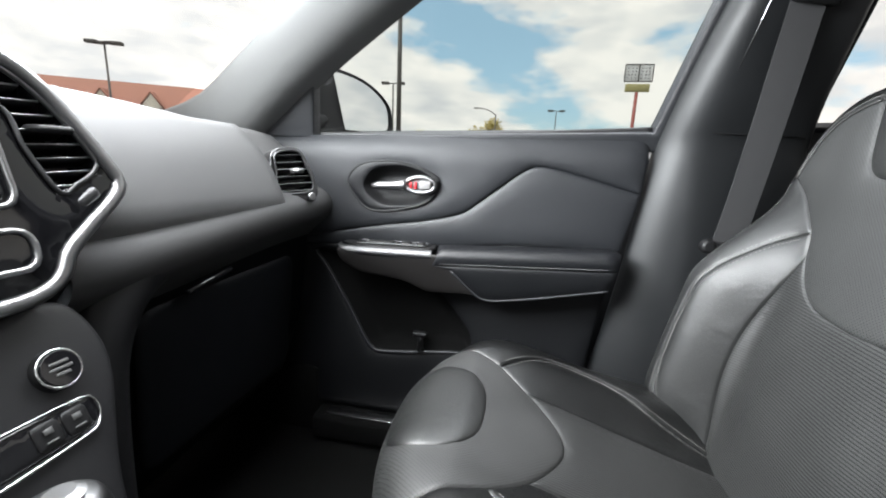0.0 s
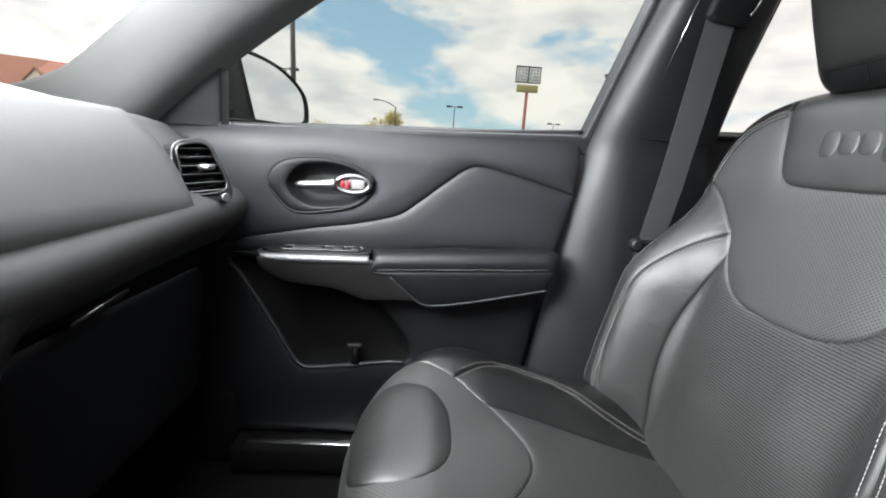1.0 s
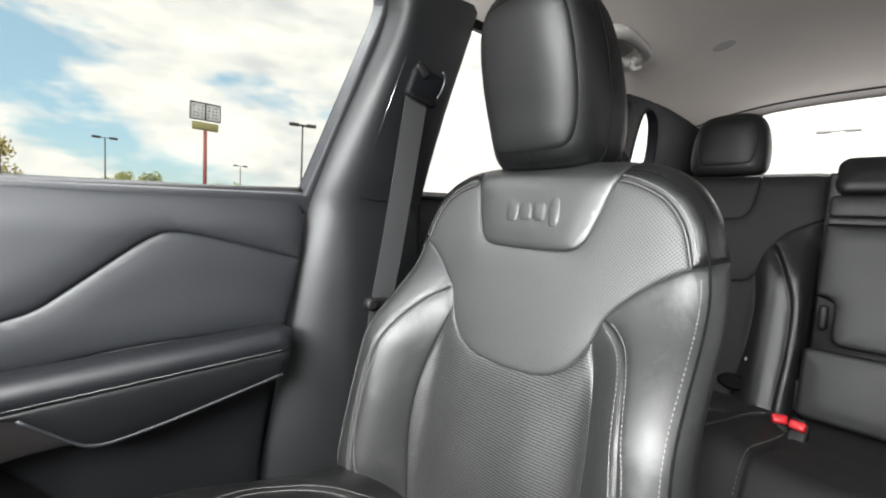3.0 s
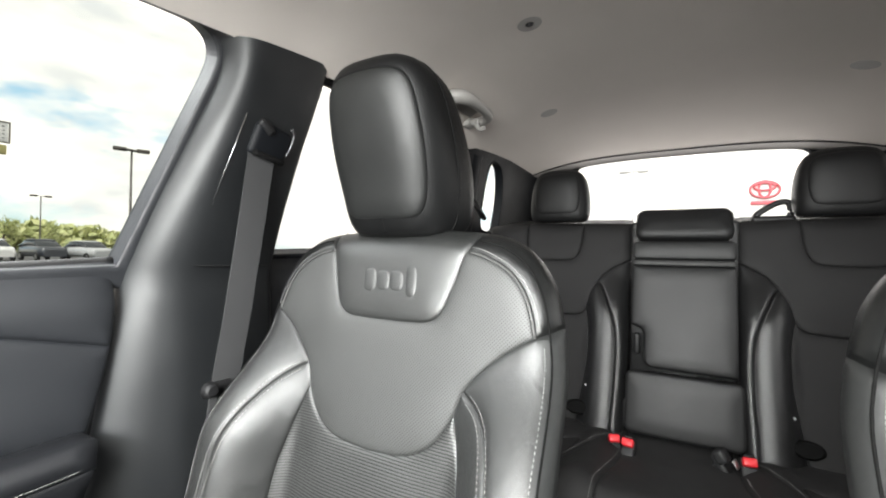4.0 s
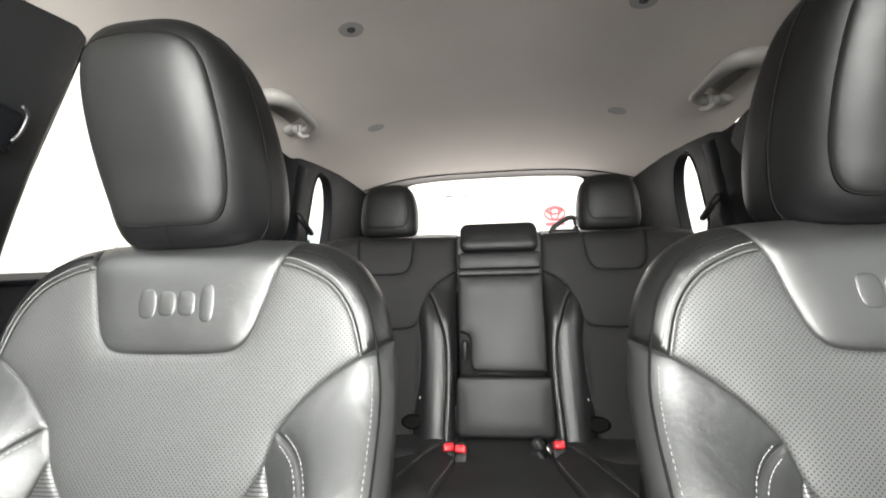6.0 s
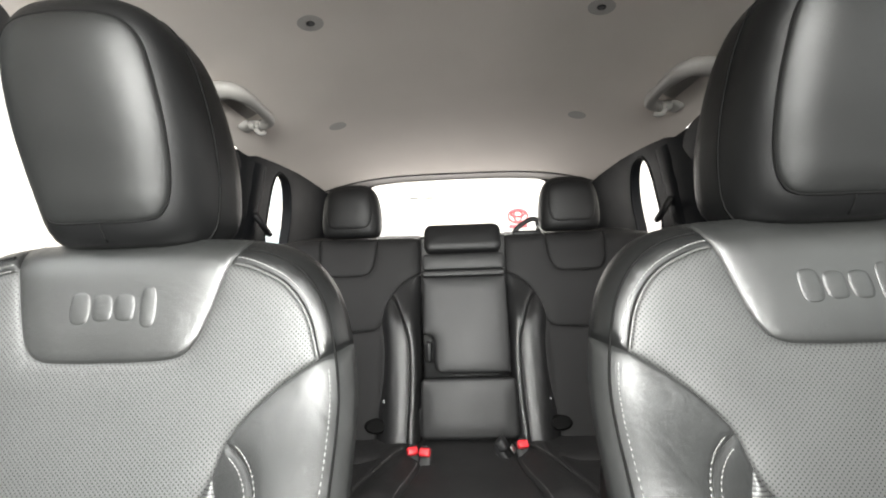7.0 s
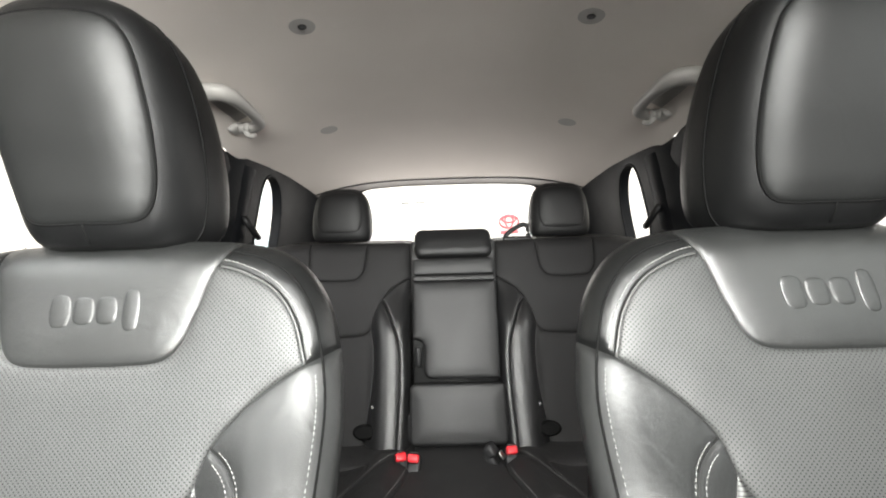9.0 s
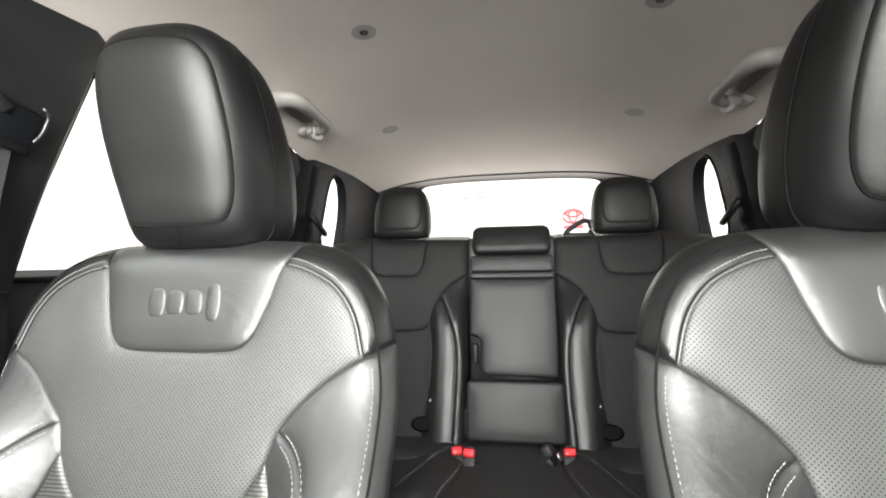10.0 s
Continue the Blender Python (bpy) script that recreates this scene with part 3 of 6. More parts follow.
    part("headrest_panel", panel(join(face, flip(face)), head_face, -1, 0.009, 0.004, 0.010, 0.0005), HEAD_FACE, h)
    part("headrest_seam", tube([tuple(q) for q in lay(head_face, np.array([(0.0, z) for z in np.linspace(1.2025, 1.221, 5)]), np.full(5, 0.0004), -1)], 0.0010, 6), CARPET, h, "dark seam")
    part("headrest_seam", tube(lay(head_face, join(face, flip(face)), np.full(len(join(face, flip(face))), 0.0006), -1), 0.0013, 6, closed=True), CARPET, h, "dark seam")
    for sg in (-1, 1):
        line = []
        for r in HEAD_FINE[2:-2]:
            z, xf, xb, wf, wb = r
            line.append((xf + (xb - xf) * 0.46, HEAD_Y + sg * (wf + (wb - wf) * 0.46 + 0.0003), z))
        part("headrest_seam", tube(line, 0.0011, 6), CARPET, h, "dark seam")
        part("headrest_post", tube([(0.655, SEAT_Y + sg * 0.062, 1.16), (0.66, SEAT_Y + sg * 0.062, 1.23)], 0.006, 10), CHROME, s, "chrome post")
        part("post_sleeve", disc((0.650, SEAT_Y + sg * 0.062, 1.188), (0.1, 0, 1), 0.014, 0.012, 0.012, 20, 0.003), PLASTIC, s)
    # cushion
    part("cushion_base", shell(CUSH_OUT, seat_cushion, 1, 0.10, (0, 0, -1), 0.95), LEATHER, s)
    you = curve([(0.283, 0.0), (0.278, 0.025), (0.262, 0.055), (0.236, 0.090), (0.195, 0.127), (0.158, 0.147), (0.118, 0.166), (0.094, 0.177)])
    ke = int(np.argmin(np.linalg.norm(cush_half - (0.094, 0.177), axis=1)))
    you[-1] = cush_half[ke]
    k1 = int(np.argmin(np.linalg.norm(you - (0.236, 0.09), axis=1)))
    k3 = int(np.argmin(np.linalg.norm(you - (0.193, 0.128), axis=1)))
    side = curve([tuple(you[k1]), (0.29, 0.090), (0.35, 0.086), (0.42, 0.082), (0.50, 0.080), (0.555, 0.080)])
    seam = curve([tuple(you[k3]), (0.215, 0.153), (0.25, 0.182), (0.29, 0.195), (0.34, 0.190), (0.39, 0.168), (0.44, 0.140), (0.50, 0.118), (0.552, 0.108)])
    kc = dict(surf=seat_cushion, sign=1, puff=0.0045, edge=0.010)
    part("front_panel", panel(join(cush_half[:ke + 1], you[::-1], flip2(you)[::-1], flip2(cush_half[:ke + 1])), **kc), PERF, s, "perforated leather panel")
    patch = curve([(0.060, 0.0), (0.062, 0.05), (0.075, 0.078), (0.10, 0.091), (0.127, 0.092), (0.15, 0.083), (0.168, 0.060), (0.176, 0.035), (0.178, 0.0)], 0.006)
    part("front_patch", panel(join(patch, flip2(patch)), seat_cushion, 1, 0.012, 0.0045, 0.009, 0.0035), LEATHER_SOFT, s)
    part("cushion_insert", panel(join(you[:k1 + 1], side, [(0.557, 0.05), (0.557, -0.05)], flip2(side), flip2(you[:k1 + 1])), **kc), RIB, s, "finely ribbed leather insert")
    end = int(np.argmin(np.linalg.norm(cush_half - (0.556, 0.245), axis=1)))
    for sg in (1, -1):
        m = np.array([1.0, sg])
        # Strip and bolster take the shaded leather copy.
        part("cushion_strip", panel(join(you[k1:k3 + 1], seam, side[::-1]) * m, **kc), LEATHER_SHADED, s)
        part("cushion_bolster", panel(join(you[k3:], cush_half[ke:end + 1], [seam[-1]], seam[::-1]) * m, **kc), LEATHER_SHADED, s)
        for d in (0.0055, -0.0055):
            part("stitching", stitches(offset(seam, d)[2:-2] * m, seat_cushion, 1, 0.0036), THREAD, s, "grey contrast stitching")
        part("side_shield", block(0.34, SEAT_Y + sg * 0.245, 0.585, 0.46, 0.035, 0.11, 0.014, 3), PLASTIC, s)
        part("recliner_cover", block(0.535, SEAT_Y + sg * 0.258, 0.64, 0.09, 0.026, 0.13, 0.012, 3), PLASTIC, s)
        part("slide_rail", block(0.33, SEAT_Y + sg * 0.19, 0.445, 0.56, 0.05, 0.05, 0.006), STEEL, s, "bare steel rail")
    part("belt_anchor", block(0.49, SEAT_Y + 0.276, 0.652, 0.055, 0.006, 0.016, 0.002, 2, Matrix.Rotation(radians(-38), 4, "Y")), STEEL, s, "bare metal belt anchor")
    part("seat_pan", block(0.32, SEAT_Y, 0.555, 0.44, 0.42, 0.17, 0.02), PLASTIC, s)
    return s


# ---- rear bench ----
REAR_SEAT = thing("rear_seat", (1.3, 0.0, 0.45), "black leather rear bench seat with folded-up centre armrest", "car seat")


def rear_plane(y, z):
    return np.stack([1.375 + 0.3 * (z - 0.8) + 0 * y, y, z], 1)


def rear_back_out():
    return curve([(0.128, 0.67), (0.128, 0.67), (0.126, 1.0), (0.127, 1.25), (0.137, 1.272), (0.20, 1.276), (0.45, 1.278), (0.56, 1.274), (0.595, 1.24), (0.60, 1.0), (0.60, 0.67), (0.60, 0.67)], 0.01, True)


REAR_OUT = rear_back_out()


def rear_back(y, z):
    q = np.stack([y, z], 1)
    d = far_from(q, REAR_OUT) * np.where(within(q, REAR_OUT), 1, -1)
    r = 0.028
    roll = r - np.sqrt(np.maximum(r * r - np.clip(r - d, 0, r) ** 2, 0))
    a = np.abs(y - 0.358)
    swell = 0.044 * step01((a - 0.105) / 0.06) * step01((1.13 - z) / 0.12) * (1 - 0.45 * step01((a - 0.19) / 0.05))
    p = rear_plane(y, z)
    p[:, 0] += roll - swell
    return p


def rear_backrest():
    out = REAR_OUT
    s = part("backrest", shell(out, rear_back, -1, 0.10, (0.96, 0, 0.28), 0.97), REAR_LEATHER, REAR_SEAT)
    c = 0.358
    kw = dict(surf=rear_back, sign=-1, puff=0.009, edge=0.012, step=0.016)
    yk = curve([(-0.092, 1.276), (-0.086, 1.20), (-0.07, 1.167), (-0.04, 1.158), (0.04, 1.158), (0.07, 1.167), (0.086, 1.20), (0.092, 1.276)], 0.008) + (c, 0)
    vee = curve([(-0.229, 1.163), (-0.17, 1.128), (-0.128, 1.07), (-0.106, 1.005), (-0.05, 0.993), (0.05, 0.993), (0.106, 1.005), (0.128, 1.07), (0.17, 1.128), (0.238, 1.17)], 0.008) + (c, 0)
    nearest = lambda ln, p: int(np.argmin(np.linalg.norm(ln - p, axis=1)))
    i0, i1 = nearest(out, (0.127, 1.163)), nearest(out, (0.597, 1.17))
    vee[0], vee[-1] = out[i0], out[i1]
    t0, t1 = nearest(out, yk[0]), nearest(out, yk[-1])
    yk[0], yk[-1] = out[t0], out[t1]
    part("yoke_panel", panel(join(yk[::-1], out[t0:t1 + 1]), **kw), REAR_CLOTH, s)
    part("upper_panel", panel(join(out[i0:t0 + 1], yk, out[t1:i1 + 1], vee[::-1]), **kw), REAR_CLOTH, s)
    b0, b1 = nearest(vee, (c - 0.112, 1.02)), nearest(vee, (c + 0.112, 1.02))
    li = curve([tuple(vee[b0]), (c - 0.128, 0.955), (c - 0.128, 0.87), (c - 0.112, 0.76), (c - 0.108, 0.67)], 0.008)
    lo = curve([tuple(vee[b1]), (c + 0.128, 0.955), (c + 0.128, 0.87), (c + 0.112, 0.76), (c + 0.108, 0.67)], 0.008)
    part("lower_panel", panel(join(vee[b0:b1 + 1], lo, li[::-1]), **kw), REAR_CLOTH, s)
    st = curve([(0.205, 1.09), (0.172, 1.022), (0.154, 0.95), (0.152, 0.84), (0.157, 0.755), (0.160, 0.67)], 0.008)
    st[0] = vee[nearest(vee, st[0])]
    sk = nearest(vee, st[0])
    e0 = len(out) - 1
    part("bolster", panel(join(vee[sk:b0 + 1], li, st[::-1]), **kw), REAR_GLOSS, s)
    part("bolster", panel(join(vee[:sk + 1], st, [(0.128, 0.67)], out[1:i0 + 1]), **kw), REAR_GLOSS, s)
    part("bolster", panel(join(vee[b1:], out[i1:nearest(out, (0.60, 0.675)) + 1], [(0.60, 0.67)], lo[::-1]), **kw), REAR_GLOSS, s)
    for d_ in (0.006, -0.006):
        part("stitching", stitches(offset(st, d_)[2:-2], rear_back, -1, 0.0056), THREAD, s, "grey stitching")
    part("button", disc(lay(rear_back, np.array([(0.221, 0.812)]), np.array([0.006]), -1)[0], (-1, 0, 0.3), 0.006, 0.005, 0.004, 16, 0.001), SATIN_DARK, s, "steel snap button")
    # lower anchor pocket: a near-black disc stands in for the shaded recess
    cov = disc((0, 0, 0), (-1, 0, 0.25), 0.031, 0.025, 0.008, 28, 0.003)
    at_ = lay(rear_back, np.array([(0.232, 0.750)]), np.array([0.020]), -1)[0]
    cov.transform(Matrix.Translation(at_) @ Matrix.Diagonal((1.0, 1.05, 0.62, 1.0)))
    part("anchor_pocket", cov, CARPET, s, "near-black disc standing in for the shaded anchor pocket")
    h = [(1.283, 1.500, 1.55, 0.070, 0.075), (1.288, 1.487, 1.56, 0.084, 0.088), (1.31, 1.478, 1.575, 0.092, 0.096), (1.36, 1.477, 1.58, 0.092, 0.096), (1.41, 1.482, 1.575, 0.083, 0.087), (1.44, 1.494, 1.565, 0.068, 0.07), (1.452, 1.51, 1.55, 0.045, 0.047), (1.456, 1.525, 1.54, 0.02, 0.02)]
    fine = curve(h, 0.012)
    yc = 0.348

    def rg(row):
        return [(x, y - HEAD_Y + yc, z) for x, y, z in head_ring(row, 32, 3.0)]

    hd = part("headrest", rings([rg(r) for r in fine]), REAR_LEATHER, REAR_SEAT)

    def face(a, z):
        xf = np.interp(z, fine[:, 0], fine[:, 1])
        wf = np.interp(z, fine[:, 0], fine[:, 3])
        dx = (np.interp(z, fine[:, 0], fine[:, 2]) - xf) / 2
        return np.stack([xf + dx * (1 - np.maximum(0, 1 - np.clip(np.abs(a) / (wf + 0.002), 0, 1) ** 3) ** (1 / 3)), yc + a, z], 1)

    fo = curve([(0.0, 1.308), (0.05, 1.310), (0.066, 1.325), (0.072, 1.36), (0.07, 1.40), (0.055, 1.432), (0.0, 1.440)], 0.008)
    part("headrest_panel", panel(join(fo, flip(fo)), face, -1, 0.012, 0.004, 0.01, 0.0), REAR_LEATHER, hd)
    return s


def cushion_grid(y, x):
    w = np.abs(y)
    z = 0.708 + 0.022 * step01((1.22 - x) / 0.28) - 0.10 * step01((1.0 - x) / 0.1) ** 2
    z = z + 0.026 * np.exp(-((w - 0.175) / 0.042) ** 2) * step01((1.33 - x) / 0.1) - 0.012 * step01((w - 0.22) / 0.06) * step01((1.26 - x) / 0.08)
    return np.stack([x, y, z], 1)


def rear_cushion():
    s = part("cushion", block(1.16, 0, 0.560, 0.50, 1.24, 0.2, 0.03, 3), REAR_LEATHER, REAR_SEAT)
    kw = dict(surf=cushion_grid, sign=-1, puff=0.008, edge=0.014, step=0.018)
    mid = curve([(0.113, 1.415), (0.113, 1.32), (0.114, 1.20), (0.124, 1.10), (0.136, 1.0), (0.142, 0.90)], 0.01)
    sa = curve([(0.128, 1.415), (0.136, 1.32), (0.152, 1.245), (0.190, 1.155), (0.232, 1.07), (0.25, 0.98), (0.258, 0.90)], 0.01)
    si = curve([(0.60, 1.222), (0.40, 1.225), (0.24, 1.222), (0.212, 1.205), (0.214, 1.17), (0.240, 1.09), (0.268, 1.0), (0.275, 0.90)], 0.01)
    part("centre_panel", panel(join(mid, flip(mid)), **kw), REAR_CLOTH, s)
    for sg in (1, -1):
        m = np.array([sg, 1.0])
        part("bolster", panel(join(mid, sa[::-1]) * m, **kw), REAR_CLOTH, s)
        part("side_panel", panel(join(sa, si[::-1], [(0.62, 1.222), (0.62, 1.415)]) * m, **kw), REAR_CLOTH, s)
        part("seat_insert", panel(join(si, [(0.60, 0.90)]) * m, **kw), REAR_CLOTH, s)
        part("stitching", stitches(offset(sa, 0.006)[10:-2] * m, cushion_grid, -1, 0.0050), THREAD, s, "grey stitching")
        part("stitching", stitches(offset(mid, 0.010)[22:-2] * m, cushion_grid, -1, 0.0055), THREAD, s, "grey stitching")
    return s


def arm_plane(y, z):
    return np.stack([1.335 + 0.2 * (z - 0.9) + 0.4 * np.maximum(z - 1.215, 0), y, z], 1)


def pad(outline, depth, material, name, parent, r=0.014, base=0.0, label=""):
    o = np.array(outline)
    bm = panel(o, arm_plane, -1, 0.014, r * 0.75, r, base, skirt=depth)
    return part(name, bm, material, parent, label)


def round_rect(y0, y1, z0, z1, r=0.015, step=0.006):
    pts = []
    for cy, cz, a0 in ((y1 - r, z1 - r, 0), (y0 + r, z1 - r, 90), (y0 + r, z0 + r, 180), (y1 - r, z0 + r, 270)):
        for k in range(7):
            w = radians(a0 + 15 * k)
            pts.append((cy + r * math.cos(w), cz + r * math.sin(w)))
    pts = np.array(pts + [pts[0]])
    s = np.concatenate([[0], np.cumsum(np.linalg.norm(np.diff(pts, axis=0), axis=1))])
    q = np.linspace(0, s[-1], int(s[-1] / step), endpoint=False)
    return np.stack([np.interp(q, s, pts[:, k]) for k in (0, 1)], 1)


def centre_armrest():
    # Backing block takes the darkest leather, which colours in the gaps' shade.
    s = part("centre_armrest", block(1.45, -0.004, 1.0, 0.06, 0.25, 0.54, 0.006), LEATHER, REAR_SEAT, "folded-up leather centre armrest")
    pad(round_rect(-0.119, 0.109, 1.224, 1.306, 0.022), 0.09, REAR_LEATHER, "top_pad", s, 0.028)
    pad(round_rect(-0.122, 0.113, 1.1685, 1.216, 0.010), 0.06, REAR_LEATHER, "upper_band", s, 0.009)
    pad(round_rect(-0.122, 0.113, 1.1505, 1.1675, 0.004), 0.06, REAR_LEATHER, "lower_band", s, 0.006)
    flap = curve([(0.113, 1.1495), (0.113, 1.1495), (0.113, 0.995), (0.113, 0.995), (0.092, 0.988), (0.082, 0.97), (0.081, 0.91), (0.070, 0.893), (0.05, 0.890), (-0.11, 0.889), (-0.121, 0.90), (-0.123, 1.0), (-0.122, 1.1495), (-0.122, 1.1495)], 0.007, True)
    pad(flap, 0.06, REAR_LEATHER, "flap", s, 0.012)
    pad(round_rect(-0.134, 0.122, 0.728, 0.878, 0.016), 0.06, REAR_LEATHER, "bottom_pad", s, 0.015, 0.004)
    part("pull_tab", block(1.352, 0.098, 0.945, 0.02, 0.016, 0.055, 0.007, 3), PLASTIC, s, "black plastic release")
    part("latch_plate", block(1.330, 0.119, 0.765, 0.02, 0.018, 0.07, 0.004), SEAL, s)
    return s


# ---- doors and body sides ----
def lean(z):
    return 0.73 - 0.35 * np.maximum(z - 1.13, 0)


def door_face(x, z):
    y = 0.73 - 0.018 * step01((1.14 - z) / 0.05) + 0.010 * step01((0.95 - z) / 0.12) - 0.02 * step01((0.80 - z) / 0.25)
    y = y + 0.012 * step01((-0.20 - x) / 0.15)
    return np.stack([x, y, z], 1)


def glass_face(x, z):
    return np.stack([x, lean(z), z], 1)


def arm_top(x):
    return 0.906 + np.where(np.asarray(x) > 0.03, 0.05, 0.02) * (x - 0.03)


def arm_out(x):
    return 0.066 * step01((x + 0.262) / 0.10)


ARM_R = 0.012


def arm_face(x, v):
    D, zt, r = arm_out(x), arm_top(x), ARM_R
    flat = np.maximum(D - r, 0.001)
    w = np.clip((v - flat) / (r * np.pi / 2), 0, 1) * np.pi / 2
    down = np.maximum(v - flat - r * np.pi / 2, 0)
    y = 0.714 - np.minimum(v, flat) - r * np.sin(w) + 0.16 * down
    z = zt - r * (1 - np.cos(w)) - down - 0.0 * x
    return np.stack([x, y, z], 1)


def arm_v(x, z):
    x = np.asarray(x, float)
    return np.maximum(arm_out(x) - ARM_R, 0.001) + ARM_R * np.pi / 2 + (arm_top(x) - ARM_R - z)


def front_door():
    s = thing("front_door", (0.05, 0.73, 0.47), "closed black front door with padded armrest and silver pull handle", "car door", "front doors")
    sill = curve([(-0.42, 1.122), (-0.22, 1.128), (0.0, 1.133), (0.2, 1.142), (0.43, 1.155)], 0.01)
    ins = curve([(-0.42, 0.885), (-0.25, 0.908), (-0.203, 0.920), (-0.087, 0.942), (0.0, 0.956), (0.079, 0.976), (0.115, 1.0), (0.155, 1.032), (0.205, 1.070), (0.24, 1.079), (0.317, 1.063), (0.424, 1.034)], 0.008)
    redge = curve([(0.432, 1.155), (0.424, 1.034), (0.40, 0.92), (0.38, 0.80), (0.361, 0.679), (0.34, 0.50)], 0.01)
    nearest = lambda ln, p: int(np.argmin(np.linalg.norm(ln - p, axis=1)))
    ri = nearest(redge, ins[-1])
    ins[-1] = redge[ri]
    sill[-1] = redge[0]
    kw = dict(surf=door_face, sign=1, step=0.018)
    cup = curve([(-0.128, 1.030), (-0.105, 1.060), (-0.06, 1.068), (-0.02, 1.064), (0.014, 1.049), (0.025, 1.033), (0.008, 1.004), (-0.03, 0.990), (-0.085, 0.988), (-0.115, 1.004)], 0.006, True)
    part("upper_panel", panel(join(sill, redge[:ri + 1], ins[::-1]), puff=0.010, edge=0.014, holes=[cup], **kw), DOOR_UPPER, s)
    ra = nearest(redge, (0.40, 0.92))
    arm = curve([tuple(redge[ra]), (0.2, 0.918), (0.03, 0.900), (-0.15, 0.893), (-0.42, 0.88)], 0.01)
    part("insert_panel", panel(join(ins, redge[ri:ra + 1], arm), puff=0.006, edge=0.012, **kw), DOOR_INSERT, s, "padded leather insert")
    pocket = curve([(-0.248, 0.872), (-0.225, 0.835), (-0.169, 0.743), (-0.135, 0.685), (-0.112, 0.655), (-0.08, 0.648), (0.064, 0.664), (0.11, 0.668), (0.115, 0.70), (0.092, 0.74), (0.034, 0.806), (-0.02, 0.845), (-0.10, 0.868), (-0.18, 0.874)], 0.01, True)
    low_out = join(arm[::-1], redge[ra:], [(0.34, 0.49), (-0.42, 0.49), (-0.42, 0.88)])
    part("lower_panel", panel(low_out, puff=0.006, edge=0.012, holes=[pocket], **kw), DOOR_LOWER, s)
    # Carpet material only for its darkness: the recess's shade is in the colour.
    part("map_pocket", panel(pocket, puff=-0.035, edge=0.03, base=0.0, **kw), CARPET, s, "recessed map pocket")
    rim = lay(door_face, pocket, np.full(len(pocket), 0.004), 1)
    part("pocket_lip", tube(rim[:int(len(rim) * 0.52)], 0.0045, 8), DOOR_INSERT, s)
    part("pocket_peg", merge(tube([(0.004, 0.704, 0.664), (0.004, 0.702, 0.684), (0.004, 0.700, 0.703)], [0.009, 0.0065, 0.0075], 12, 1.0, (0, 1, 0)), block(0.004, 0.699, 0.705, 0.032, 0.018, 0.009, 0.0042, 3), tube([(0.004, 0.742, 0.690), (0.004, 0.704, 0.688)], 0.005, 8)), PLASTIC, s)
    # inner handle
    bez = curve([(-0.165, 1.033), (-0.14, 1.067), (-0.087, 1.078), (-0.029, 1.074), (0.020, 1.055), (0.034, 1.034), (0.012, 1.0), (-0.039, 0.981), (-0.111, 0.974), (-0.143, 0.996)], 0.007, True)
    part("handle_bezel", panel(bez, door_face, 1, 0.01, 0.005, 0.010, 0.010, holes=[cup], skirt=0.01), DOOR_LOWER, s)
    part("bezel_seam", tube(lay(door_face, bez, np.full(len(bez), 0.011), 1), 0.0022, 6, closed=True), PLASTIC, s)
    part("handle_cup", panel(cup, door_face, 1, 0.008, -0.026, 0.022, 0.011), PLASTIC, s)
    lv = curve([(-0.112, 0.700, 1.026), (-0.09, 0.695, 1.027), (-0.06, 0.693, 1.029), (-0.034, 0.693, 1.031)], 0.006)
    end_ = [(-0.004 + 0.031 * math.cos(w), 0.694, 1.032 + 0.0155 * math.sin(w)) for w in np.linspace(0, 2 * math.pi, 36, endpoint=False)]
    part("lever", merge(tube(lv, np.interp(lv[:, 0], [-0.112, -0.10, -0.06, -0.034], [0.004, 0.0078, 0.009, 0.012]), 12, 0.7, (0, 1, 0)), tube(end_, 0.0052, 10, 1.0, (0, 1, 0), True)), LEVER, s, "silver release lever with ringed end")
    part("lock_well", block(-0.004, 0.699, 1.032, 0.056, 0.008, 0.026, 0.0035, 2), SATIN_DARK, s)
    part("lock_button", block(0.007, 0.692, 1.032, 0.026, 0.010, 0.019, 0.0048, 3), SIGN_LIGHT, s, "pale lock button")
    for x0 in (-0.024, -0.014):
        part("lock_mark", block(x0, 0.694, 1.031, 0.0055, 0.0042, 0.014, 0.0018), RED, s, "red lock mark")
    # armrest
    xs = lambda a, b, n=30: np.linspace(a, b, n)
    top_v = 0.092
    part("armrest_pad", panel(join([(x, 0.002) for x in xs(0.036, 0.392)], [(0.394, 0.05), (0.388, top_v)], [(x, top_v) for x in xs(0.386, 0.036)]), arm_face, -1, 0.012, 0.0035, 0.008), ARM_PAD, s, "stitched leather armrest pad")
    b = [(0.036, top_v), (0.386, top_v)]
    bot = [(0.376, 0.855), (0.30, 0.838), (0.226, 0.822), (0.165, 0.812), (0.137, 0.814), (0.115, 0.83), (0.075, 0.868)]
    face = join([(x, top_v) for x in xs(0.036, 0.386)], curve([(x, float(arm_v(x, z))) for x, z in bot], 0.008))
    part("armrest_front", panel(face, arm_face, -1, 0.012, 0.004, 0.008), DOOR_LOWER, s)
    part("stitching", stitches([(0.05, top_v - 0.006), (0.2, top_v - 0.006), (0.37, top_v - 0.006)], arm_face, -1, 0.0026), THREAD, s, "dark grey stitching")
    lipl = curve([(x, float(arm_v(x, z))) for x, z in bot], 0.008)
    part("armrest_lip", tube(lay(arm_face, lipl, np.full(len(lipl), 0.002), -1), 0.0025, 6), DOOR_UPPER, s)
